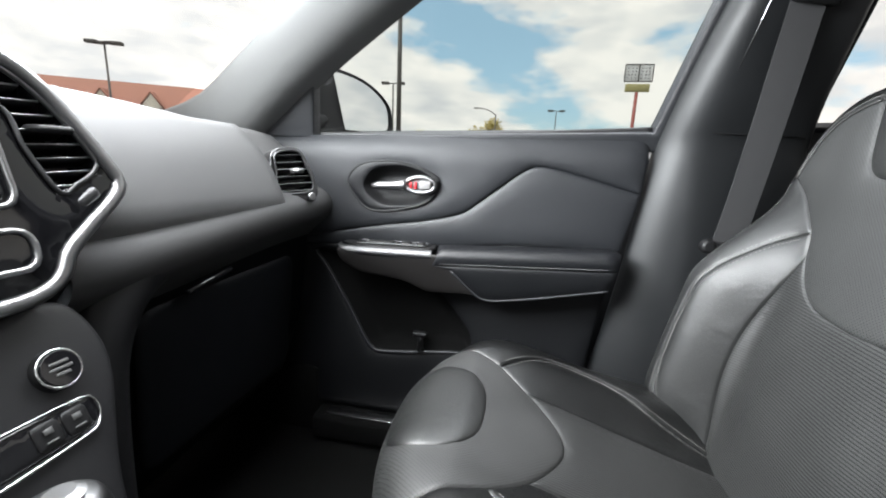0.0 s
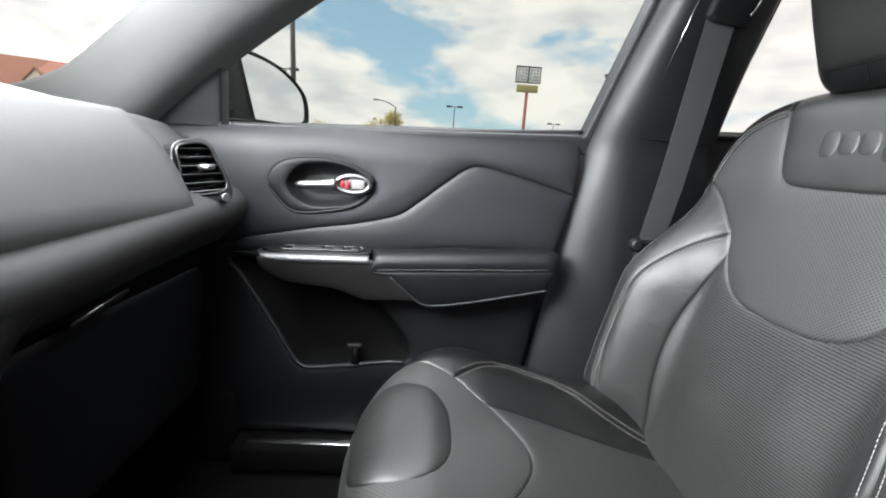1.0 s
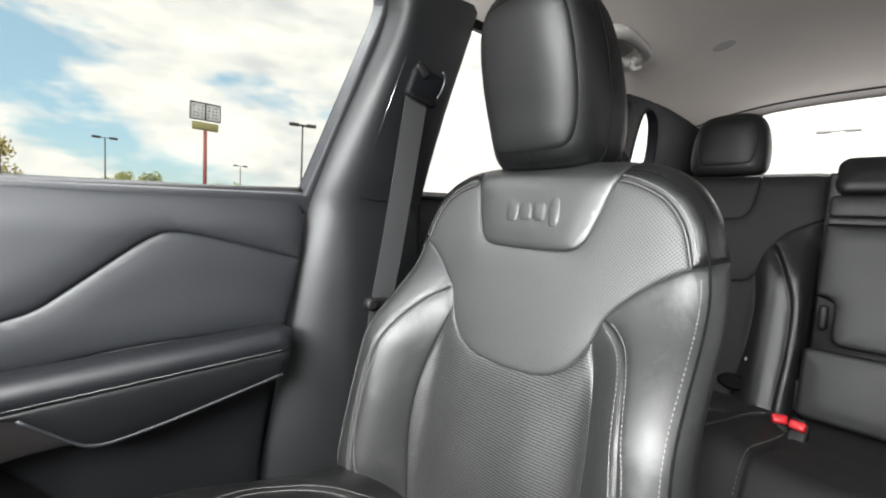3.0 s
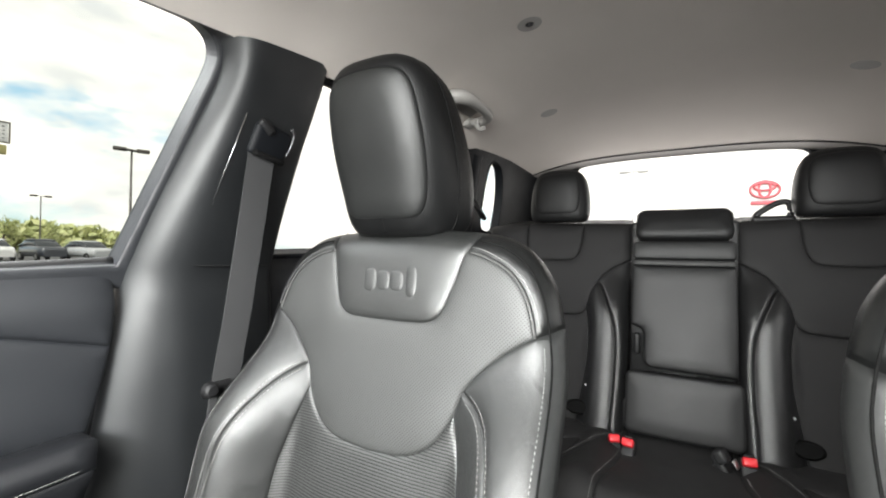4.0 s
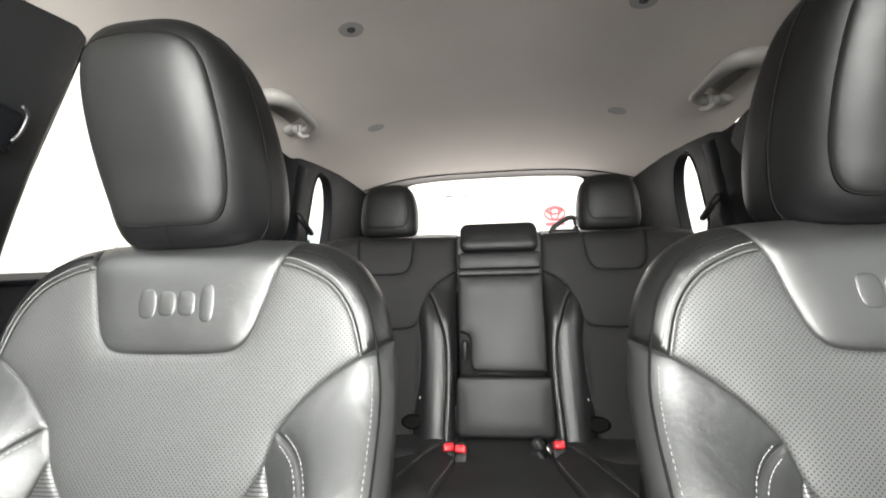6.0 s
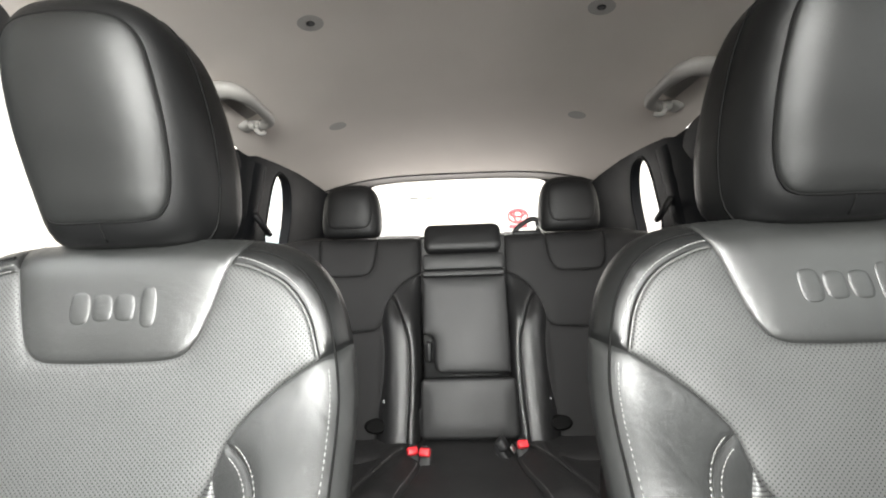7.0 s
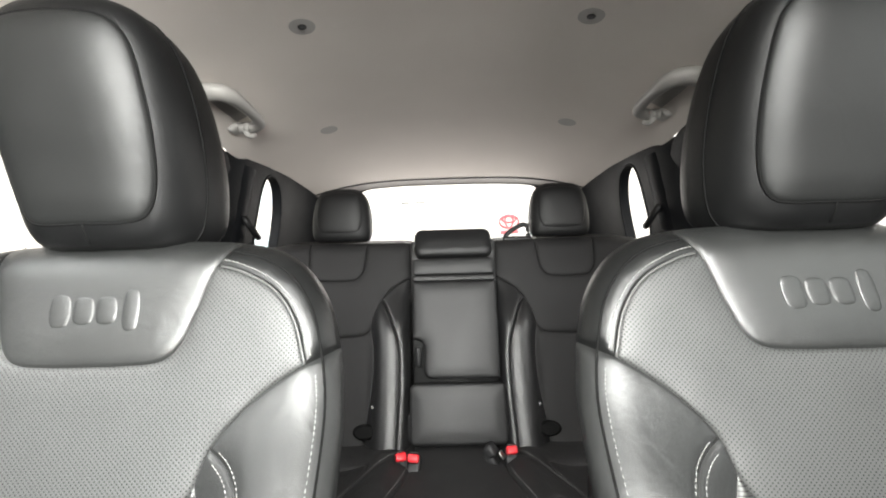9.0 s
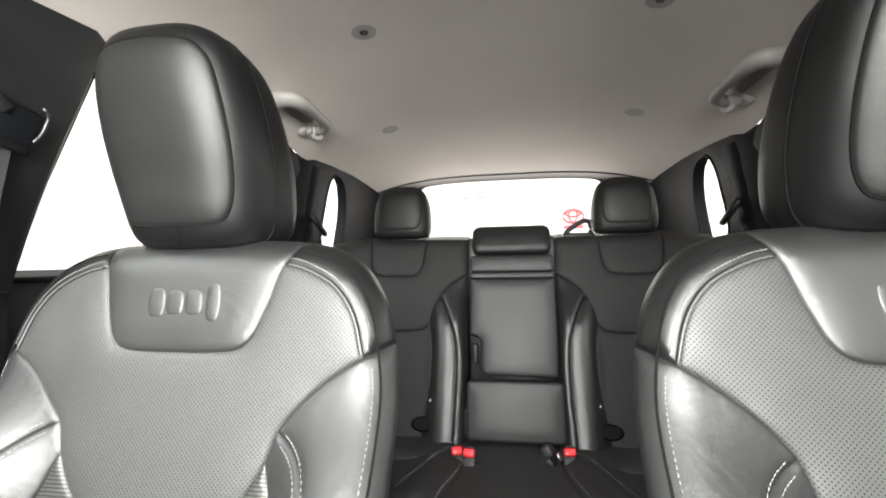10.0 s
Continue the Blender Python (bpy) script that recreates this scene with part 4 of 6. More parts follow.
    # switch plate and silver edge
    part("switch_plate", panel(curve([(-0.165, 0.004), (-0.165, 0.004), (0.034, 0.004), (0.034, 0.004), (0.034, 0.05), (0.034, 0.05), (-0.12, 0.05), (-0.172, 0.02)], 0.008, True), arm_face, -1, 0.012, 0.003, 0.006), PLASTIC, s)
    part("silver_edge", panel(curve([(-0.176, 0.022), (-0.165, 0.042), (-0.13, 0.054), (0.034, 0.056), (0.034, 0.056), (0.034, 0.077), (0.034, 0.077), (-0.10, 0.077), (-0.150, 0.071), (-0.173, 0.050)], 0.006, True), arm_face, -1, 0.005, 0.0012, 0.006), SATIN_DARK, s, "satin silver edge strip")
    sw = part("switch_panel", panel(round_rect(-0.138, 0.02, 0.010, 0.044, 0.008), arm_face, -1, 0.01, 0.002, 0.005, 0.003), GLOSS, s, "gloss black window switch panel")
    fr = round_rect(-0.138, 0.02, 0.010, 0.044, 0.008)
    part("panel_rim", tube(lay(arm_face, fr, np.full(len(fr), 0.0045), -1), 0.0012, 6, closed=True), SATIN_DARK, sw, "thin silver rim")
    for x0, w0 in ((-0.085, 0.06), (-0.028, 0.022), (0.004, 0.016)):
        part("window_switch", panel(round_rect(x0 - w0 / 2, x0 + w0 / 2, 0.018, 0.036, 0.004, 0.004), arm_face, -1, 0.006, 0.004, 0.004, 0.005), PLASTIC, sw)
    wing_z = [(0.075, 0.868), (0.115, 0.83), (0.137, 0.814), (0.137, 0.814), (0.107, 0.819), (0.034, 0.816), (0.014, 0.820), (-0.032, 0.837), (-0.115, 0.847), (-0.151, 0.864), (-0.168, 0.880)]
    wing = [(0.034, 0.066), *[(x, float(arm_v(x, z))) for x, z in wing_z], (-0.166, 0.060), (-0.10, 0.066)]
    part("grip_panel", panel(curve(wing, 0.008, True), arm_face, -1, 0.012, 0.003, 0.008, -0.0035), GRIP_TRIM, s)
    # window frame and glass
    hole = curve([(-0.254, 1.127), (-0.254, 1.127), (-0.232, 1.240), (-0.232, 1.240), (-0.07, 1.352), (0.08, 1.430), (0.25, 1.475), (0.442, 1.493), (0.488, 1.489), (0.507, 1.468), (0.506, 1.44), (0.495, 1.395), (0.432, 1.15), (0.432, 1.15)], 0.007, True)
    frm = curve([(-0.42, 1.122), (-0.42, 1.122), (-0.33, 1.19), (-0.10, 1.37), (0.06, 1.455), (0.25, 1.505), (0.45, 1.522), (0.51, 1.515), (0.53, 1.48), (0.526, 1.442), (0.47, 1.178), (0.455, 1.115), (0.455, 1.115)], 0.007, True)
    part("window_frame", panel(frm, glass_face, 1, 0.03, 0.005, 0.008, 0.004, holes=[hole], skirt=0.03), DOOR_UPPER, s)
    part("belt_seal", tube([(x, 0.735, z) for x, z in sill[18:]], 0.007, 6), SEAL, s)
    g = part("glass", panel(hole, lambda x, z: np.stack([x, lean(z) + 0.022, z], 1), 1, 0.06, 0.0, 0.02), GLASS, s)
    g.visible_shadow = False
    part("outer_skin", block(0.0, 0.87, 0.78, 0.94, 0.03, 0.66, 0.01), PAINT, s)
    return s


def rear_door():
    s = thing("rear_door", (1.0, 0.73, 0.47), "closed black rear door with plain window sill", "car door", "rear doors")
    o = curve([(0.66, 1.165), (0.66, 1.165), (0.95, 1.172), (1.36, 1.19), (1.36, 1.19), (1.30, 0.9), (1.2, 0.5), (1.2, 0.5), (0.62, 0.5), (0.62, 0.5)], 0.02, True)
    part("door_panel", panel(o, lambda x, z: np.stack([x, 0.725 - 0.012 * step01((1.17 - z) / 0.05), z], 1), 1, 0.03, 0.008, 0.015), DOOR_LOWER, s)
    hole = curve([(0.685, 1.166), (0.685, 1.166), (0.715, 1.495), (0.715, 1.495), (0.95, 1.502), (1.12, 1.492), (1.22, 1.465), (1.27, 1.40), (1.30, 1.188), (1.30, 1.188)], 0.015, True)
    f_ = curve([(0.655, 1.155), (0.655, 1.155), (0.69, 1.535), (0.69, 1.535), (0.95, 1.535), (1.15, 1.53), (1.30, 1.50), (1.36, 1.38), (1.38, 1.17), (1.38, 1.17)], 0.015, True)
    part("window_frame", panel(f_, glass_face, 1, 0.03, 0.005, 0.008, 0.0, holes=[hole], skirt=0.03), PILLAR_DARK, s)
    g = part("glass", panel(hole, lambda x, z: np.stack([x, lean(z) + 0.022, z], 1), 1, 0.08, 0.0, 0.02), REAR_DOOR_GLASS, s)
    g.visible_shadow = False
    part("outer_skin", block(0.98, 0.87, 0.78, 1.02, 0.03, 0.70, 0.01), PAINT, s)
    return s


def b_pillar():
    # height, front edge, ridge, rear edge
    rows = [(0.46, 0.345, 0.490, 0.70), (0.60, 0.362, 0.494, 0.70), (0.75, 0.388, 0.494, 0.695), (0.90, 0.412, 0.492, 0.69), (1.07, 0.432, 0.488, 0.688), (1.135, 0.441, 0.489, 0.682), (1.24, 0.464, 0.503, 0.68), (1.35, 0.493, 0.522, 0.685), (1.43, 0.513, 0.533, 0.693), (1.465, 0.514, 0.532, 0.699), (1.487, 0.503, 0.530, 0.706)]
    lines = []
    for z, x0, x1, x2 in curve(rows, 0.02):
        yb = 0.73 - 0.35 * max(z - 1.13, 0)
        prof = [(x0 + 0.006, yb + 0.022), (x0, yb - 0.002), (x0 + (x1 - x0) * 0.25, yb - 0.024), (x0 + (x1 - x0) * 0.6, yb - 0.040), (x1, yb - 0.0495), (x1 + 0.022, yb - 0.053), (x1 + (x2 - x1) * 0.5, yb - 0.050), (x2 - 0.03, yb - 0.044), (x2 - 0.006, yb - 0.03), (x2, yb + 0.03)]
        pr = curve(prof, 0.006)
        q = np.linspace(0, len(pr) - 1, 30)
        px, py = (np.interp(q, np.arange(len(pr)), pr[:, c]) for c in (0, 1))
        rise = 0.026 * float(step01((z - 1.42) / 0.067)) * np.clip((px - x1) / (x2 - x1), 0, 1)
        lines.append(list(zip(px, py, z + rise)))
    s = thing("pillar_trim", (0.55, 0.73, 0.46), "dark grey centre pillar trim beside the front seat", "pillar trim", "centre pillars", "structure")
    part("cover", strip(lines), PILLAR_MID, s, "satin grey rounded cover")
    part("joint", tube([(0.472, 0.7085, 1.152), (0.495, 0.6745, 1.150), (0.53, 0.6690, 1.148), (0.60, 0.6700, 1.146), (0.66, 0.677, 1.146)], 0.0014, 6), PLASTIC, s, "dark joint between the trim halves")
    part("slot_trim", tube([(0.522, 0.6385, 1.242), (0.533, 0.6125, 1.314), (0.544, 0.5870, 1.386)], 0.0009, 6), CHROME, s, "thin bright trim line")
    return s


def seat_belt():
    s = thing("seat_belt", (0.53, 0.633, 0.95), "grey webbing seat belt hanging from the pillar", "seat belt", "front seat belts")
    path = curve([(0.588, 0.598, 1.37), (0.583, 0.602, 1.33), (0.574, 0.615, 1.20), (0.565, 0.632, 1.06), (0.552, 0.642, 0.94), (0.545, 0.65, 0.80), (0.53, 0.66, 0.60)], 0.02)
    a = [(x - 0.023, y + 0.002, z) for x, y, z in path]
    b = [(x + 0.023, y - 0.002, z + 0.004) for x, y, z in path]
    mid = [(x, y - 0.0004, z + 0.002) for x, y, z in path]
    back = [[(x, y + 0.0015, z) for x, y, z in ln] for ln in (b, a)]
    bm = strip([a, mid, b, *back, a], False)
    bmesh.ops.remove_doubles(bm, verts=bm.verts[:], dist=1e-6)
    bmesh.ops.recalc_face_normals(bm, faces=bm.faces[:])
    part("webbing", bm, BELT, s)
    tilt = Matrix.Rotation(radians(8), 4, "Y") @ Matrix.Rotation(radians(19), 4, "X")
    d = part("guide_cover", block(0.594, 0.600, 1.352, 0.070, 0.022, 0.058, 0.0105, 4, tilt), PILLAR_DARK, s, "black belt guide cover")
    part("guide_hood", block(0.578, 0.585, 1.373, 0.030, 0.012, 0.016, 0.006, 3, Matrix.Rotation(radians(38), 4, "Y")), PLASTIC, d)
    # Dull metal line added for the shine along the loop's edge.
    part("guide_loop", tube(curve([(0.622, 0.580, 1.380), (0.630, 0.582, 1.372), (0.629, 0.590, 1.350), (0.622, 0.594, 1.336)], 0.005), 0.0022, 8), SATIN_DARK, d, "dull metal loop edge, added for its shine")
    part("guide_slot", block(0.590, 0.596, 1.327, 0.056, 0.016, 0.010, 0.004, 2, tilt), CARPET, d, "dark belt slot")
    part("stop_button", merge(disc((0.518, 0.628, 0.960), (0, -1, 0), 0.013, 0.010, 0.012, 20, 0.003), block(0.537, 0.634, 0.957, 0.045, 0.014, 0.022, 0.006)), PLASTIC, s, "black plastic belt stop")
    return s


def quarter_trim():
    s = thing("quarter_trim", (1.6, 0.62, 0.9), "dark plastic rear quarter trim round a small fixed window", "side trim", "rear quarter trims", "structure")

    def face(x, z):
        return np.stack([x, 0.628 - 0.16 * (z - 1.28) + 0.03 * step01((1.38 - x) / 0.12), z], 1)

    hole = curve([(1.492, 1.29), (1.488, 1.38), (1.495, 1.465), (1.525, 1.508), (1.585, 1.508), (1.63, 1.475), (1.662, 1.40), (1.67, 1.30), (1.655, 1.262), (1.535, 1.258)], 0.01, True)
    o = curve([(1.25, 0.80), (1.25, 0.80), (1.25, 1.30), (1.26, 1.47), (1.285, 1.51), (1.35, 1.535), (1.50, 1.552), (1.75, 1.56), (2.12, 1.555), (2.12, 1.555), (2.15, 0.80), (2.15, 0.80)], 0.02, True)
    part("cover", panel(o, face, 1, 0.04, 0.006, 0.012, 0.0, holes=[hole], skirt=0.03), PILLAR_DARK, s)
    part("window_rim", tube(lay(face, hole, np.full(len(hole), 0.003), 1), 0.004, 6, closed=True), PILLAR_DARK, s)
    g = part("glass", panel(hole, lambda x, z: face(x, z) + (0, 0.03, 0), 1, 0.05, 0.0, 0.02), PRIVACY, s)
    g.visible_shadow = False
    bump = [[(1.40 + dx, 0.645 - 0.16 * (z - 1.28) - dy, z) for dx, dy in ((-0.05, 0.0), (-0.035, 0.022), (0.0, 0.032), (0.03, 0.024), (0.045, 0.0))] for z in np.linspace(1.22, 1.50, 12)]
    part("pillar_cover", strip(bump), PILLAR_DARK, s)
    part("belt_loop", tube(curve([(1.396, 0.606, 1.352), (1.402, 0.592, 1.330), (1.425, 0.586, 1.308), (1.455, 0.590, 1.298)], 0.006), 0.0095, 8), PLASTIC, s)
    part("outer_skin", block(1.75, 0.80, 0.9, 0.9, 0.03, 0.75, 0.01), PAINT, s)
    return s


def a_pillar():
    lowr = curve([(-0.44, 1.085), (-0.40, 1.112), (-0.358, 1.139), (-0.21, 1.243), (-0.04, 1.347), (0.10, 1.425), (0.25, 1.485), (0.40, 1.51)], 0.03)
    high = curve([(-0.62, 1.158), (-0.55, 1.176), (-0.48, 1.200), (-0.38, 1.262), (-0.25, 1.346), (-0.08, 1.445), (0.08, 1.52), (0.25, 1.56), (0.40, 1.575)], 0.03)
    n = 24
    f1 = lambda ln: [np.array([np.interp(t, np.linspace(0, 1, len(ln)), ln[:, k]) for k in (0, 1)]) for t in np.linspace(0, 1, n)]
    lines = []
    for a, b in zip(f1(lowr), f1(high)):
        row = []
        for t, dy in ((-0.06, -0.05), (0.0, -0.01), (0.12, 0.012), (0.35, 0.02), (0.65, 0.02), (0.9, 0.012), (1.0, 0.0), (1.08, -0.06)):
            p = a + (b - a) * t
            y = 0.69 - 0.35 * (max(p[1], 1.10) - 1.13) - dy
            row.append((p[0], y, p[1]))
        lines.append(row)
    s = thing("windscreen_pillar", (-0.3, 0.66, 1.1), "light grey plastic windscreen pillar trim", "pillar trim", "windscreen pillars", "structure")
    part("cover", strip(lines), PILLAR, s)
    return s


def grab_handle():
    s = thing("grab_handle", (1.12, 0.50, 1.56), "folded grey plastic roof grab handle with coat hook", "grab handle", "roof grab handles")
    p = curve([(1.036, 0.532, 1.556), (1.024, 0.500, 1.555), (1.024, 0.472, 1.554), (1.048, 0.457, 1.553), (1.10, 0.454, 1.553), (1.16, 0.457, 1.553), (1.20, 0.472, 1.553), (1.216, 0.498, 1.552), (1.212, 0.526, 1.55)], 0.006)
    part("bar", tube(p, np.interp(np.linspace(0, 1, len(p)), [0, 0.12, 0.24, 0.36, 0.5, 0.75, 0.88, 1], [0.024, 0.024, 0.0215, 0.018, 0.0145, 0.0145, 0.0165, 0.0165]), 14, 0.75), GRIP, s)
    for x in (1.036, 1.213):
        part("mount", block(x, 0.536, 1.552, 0.046, 0.034, 0.024, 0.011, 3, Matrix.Rotation(radians(-34), 4, "X")), GRIP, s)
    # Added grey plate, darker than the liner, as the shade behind the bar.
    part("shade_plate", block(1.13, 0.505, 1.573, 0.13, 0.05, 0.010, 0.004, 2, Matrix.Rotation(radians(-28), 4, "X")), ROOF_GREY, s, "added grey plate for the shade behind the bar")
    part("coat_hook", tube(curve([(1.200, 0.500, 1.556), (1.198, 0.503, 1.536), (1.206, 0.497, 1.527), (1.220, 0.490, 1.534)], 0.005), 0.0065, 8), GRIP, s)
    return s


def side_mirror():
    s = thing("side_mirror", (-0.27, 0.93, 1.15), "black door mirror with glass reflecting the cloudy sky", "car mirror", "door mirrors")
    out = curve([(-0.10, -0.075), (-0.10, 0.04), (-0.085, 0.072), (-0.04, 0.078), (0.03, 0.058), (0.085, 0.01), (0.098, -0.045), (0.09, -0.078), (0.05, -0.085), (-0.06, -0.082)], 0.012, True)
    q = Matrix.Translation((-0.258, 0.955, 1.222)) @ Matrix.Rotation(radians(60), 4, "Z") @ Matrix.Rotation(radians(1.5), 4, "X") @ Matrix.Diagonal((1.3, 1.0, 0.95, 1.0))

    def at(u, v, d):
        return [q @ Vector((a, d + 0 * a, b)) for a, b in zip(u, v)]

    loops = [at(out[:, 0] * k, out[:, 1] * k, d) for k, d in ((0.93, -0.004), (1.0, -0.012), (1.05, 0.0), (1.04, 0.05), (0.9, 0.10), (0.5, 0.13))]
    part("housing", rings(loops, (False, True)), PLASTIC, s)
    bm = bmesh.new()
    gl = out * 0.88
    gl[:, 0] = np.maximum(gl[:, 0], -0.042 - 0.20 * gl[:, 1])
    bm.faces.new([bm.verts.new(v) for v in at(gl[:, 0], gl[:, 1], -0.010)])
    bmesh.ops.recalc_face_normals(bm, faces=bm.faces[:])
    ck = bmesh.new()
    ck.faces.new([ck.verts.new(v) for v in at(out[:, 0] * 0.95, out[:, 1] * 0.95, -0.006)])
    bmesh.ops.recalc_face_normals(ck, faces=ck.faces[:])
    part("cheek", ck, PLASTIC, s)
    part("mirror_glass", bm, MIRROR, s, "silvered mirror glass")
    part("foot", tube([(-0.30, 0.74, 1.14), (-0.33, 0.82, 1.15), (-0.33, 0.90, 1.18)], 0.035, 12, 0.7), PLASTIC, s)
    return s


def sill_plate():
    s = thing("sill_plate", (0.1, 0.71, 0.45), "black door sill plate with bright metal strip", "sill plate", "sill plates", "structure")
    part("plate", block(0.24, 0.71, 0.462, 0.96, 0.12, 0.06, 0.012, 3), CARPET, s)
    part("kick_panel", block(-0.44, 0.72, 0.50, 0.40, 0.05, 0.18, 0.012, 3), CARPET, s)
    part("bright_strip", block(0.06, 0.676, 0.4935, 0.54, 0.026, 0.006, 0.002), CHROME, s, "bright metal strip")
    return s


SIDE = [front_door, rear_door, b_pillar, seat_belt, quarter_trim, a_pillar, grab_handle, side_mirror, sill_plate]
made_sides = [fn() for fn in SIDE]
MIRRORED = True
made_sides += [fn() for fn in SIDE]
rear_backrest()
seat_left = front_seat()
MIRRORED = False
seat_right = front_seat()
rear_backrest()
rear_cushion()
centre_armrest()


# ---- roof lining, floor, tailgate ----
def roof(x, y):
    zc = np.interp(x, [0.0, 0.3, 0.6, 0.95, 1.5, 1.60, 1.68, 1.78, 1.90, 1.98, 2.05, 2.15], [1.56, 1.615, 1.642, 1.655, 1.655, 1.653, 1.647, 1.632, 1.610, 1.592, 1.595, 1.597])
    drop = np.interp(x, [0.0, 0.3, 0.7, 1.1, 1.3, 1.5, 1.62, 1.75, 1.88, 1.98, 2.15], [0.15, 0.170, 0.172, 0.152, 0.152, 0.135, 0.125, 0.106, 0.082, 0.062, 0.06])
    return zc - drop * (np.abs(y) / 0.6) ** 3.3


xs_, ys_ = np.linspace(0.0, 1.975, 70), np.linspace(-1, 1, 50)
liner_half = lambda x: 0.575 + 0.019 * float(step01((x - 1.1) / 0.25))
bm = strip([[(x, y * liner_half(x), float(roof(x, y * liner_half(x)))) for y in ys_] for x in xs_])
bmesh.ops.reverse_faces(bm, faces=bm.faces[:])
head = part("headliner", bm, LINER)
tagged(head, "light grey woven fabric headliner curving down to the doors", "headliner", kind="structure")
hx = np.linspace(1.978, 2.105, 8)
bm = strip([[(x, y * liner_half(x), float(roof(x, y * liner_half(x))) - 0.004) for y in ys_] for x in hx])
bmesh.ops.reverse_faces(bm, faces=bm.faces[:])
header = part("rear_header", bm, ROOF_GREY)
tagged(header, "grey plastic header trim above the rear window", "trim", kind="structure")
seam = part("header_seal", tube([(1.9765, y * 0.594, float(roof(1.9765, y * 0.594)) - 0.003) for y in np.linspace(-0.9, 0.9, 40)], 0.0022, 6), SEAL)
tagged(seam, "thin black rubber seal behind the headliner", "seal", kind="structure")
skin = part("roof_skin", strip([[(x, y, float(max(roof(x, y), np.interp(x, [1.6, 2.15], [1.62, 1.57]) - 0.1 * abs(y))) + 0.06 - 0.02 * abs(y)) for y in np.linspace(-0.60, 0.60, 20)] for x in np.linspace(-0.02, 2.15, 20)]), PAINT)
tagged(skin, "painted steel roof above the cabin", "roof", kind="structure")


def roof_dot(x, y, kind):
    z, e = float(roof(x, y)), 0.01
    n = Vector((float(roof(x + e, y) - roof(x - e, y)) / (2 * e), float(roof(x, y + e) - roof(x, y - e)) / (2 * e), -1.0)).normalized()
    at = lambda d: tuple(Vector((x, y, z)) + n * d)
    if kind:
        s = thing("roof_fastener", (x, y, z), "round grey roof fastener with dark screw head", "fastener", "roof fasteners")
        part("washer", disc(at(-0.0015), n, 0.026, 0.025, 0.0022, 32, 0.0006), ROOF_GREY, s)
        part("well", disc(at(0.0005), n, 0.0085, 0.008, 0.0012, 20, 0.0004), SEAL, s, "dark screw well")
        part("screw", disc(at(0.001), n, 0.0045, 0.004, 0.003, 16, 0.001), SATIN_DARK, s, "steel screw head")
    else:
        s = thing("roof_clip", (x, y, z), "small oval grey plastic roof clip", "clip", "roof clips")
        part("button", disc(at(-0.001), n, 0.029, 0.027, 0.0020, 28, 0.0006), ROOF_GREY, s)


for sg in (1, -1):
    roof_dot(0.952, sg * 0.274, True)
    roof_dot(1.45, sg * 0.368, False)


def slab(name, cx, cy, cz, sx, sy, sz, material, label, category):
    ob = part(name, block(cx, cy, cz, sx, sy, sz, 0.01), material)
    return tagged(ob, label, category, kind="structure")


slab("floor", 0.6, 0, 0.40, 3.0, 1.6, 0.04, CARPET, "black carpeted car floor", "floor")
slab("firewall", -0.62, 0, 0.72, 0.04, 1.6, 0.68, CARPET, "dark carpeted front wall of the footwell", "wall")
slab("cargo_floor", 1.82, 0, 0.80, 0.66, 1.25, 0.04, CARPET, "black carpeted cargo floor behind the rear seats", "floor")

gate_hole = curve([(-0.45, 1.25), (-0.455, 1.36), (-0.44, 1.50), (-0.415, 1.565), (-0.36, 1.588), (-0.2, 1.598), (0.0, 1.602), (0.2, 1.598), (0.36, 1.588), (0.415, 1.565), (0.44, 1.50), (0.455, 1.36), (0.45, 1.25), (0.0, 1.23)], 0.02, True)
gate_out = curve([(-0.66, 0.7), (-0.66, 0.7), (-0.66, 1.45), (-0.6, 1.60), (-0.4, 1.66), (0.0, 1.68), (0.4, 1.66), (0.6, 1.60), (0.66, 1.45), (0.66, 0.7), (0.66, 0.7)], 0.03, True)
gate_face = lambda y, z: np.stack([2.13 - 0.18 * (z - 1.45), y, z], 1)
gate = thing("tailgate", (2.15, 0.0, 0.7), "closed tailgate with dark trim round the rear window", "tailgate", kind="structure")
part("trim", panel(gate_out, gate_face, -1, 0.04, 0.006, 0.012, 0.0, holes=[gate_hole], skirt=0.04), PILLAR_DARK, gate)
gp = part("rear_window_glass", panel(gate_hole, lambda y, z: gate_face(y, z) + (0.03, 0, 0), -1, 0.08, 0.0, 0.02), PRIVACY, gate)
gp.visible_shadow = False
part("header_rim", tube(lay(gate_face, gate_hole, np.full(len(gate_hole), 0.004), -1), 0.007, 6, closed=True), SEAL, gate)

ws = thing("windscreen", (-0.5, 0.0, 1.1), "clear laminated windscreen", "windscreen", kind="structure")
wsg = part("glass", strip([[(x - 0.10 * (1 - (y / 0.66) ** 2), y * (1 - 0.18 * t), z) for y in np.linspace(-0.80, 0.80, 16)] for t, x, z in ((0, -0.85, 1.09), (0.5, -0.40, 1.36), (1, 0.03, 1.575))]), SCREEN_GLASS, ws)
wsg.visible_shadow = False


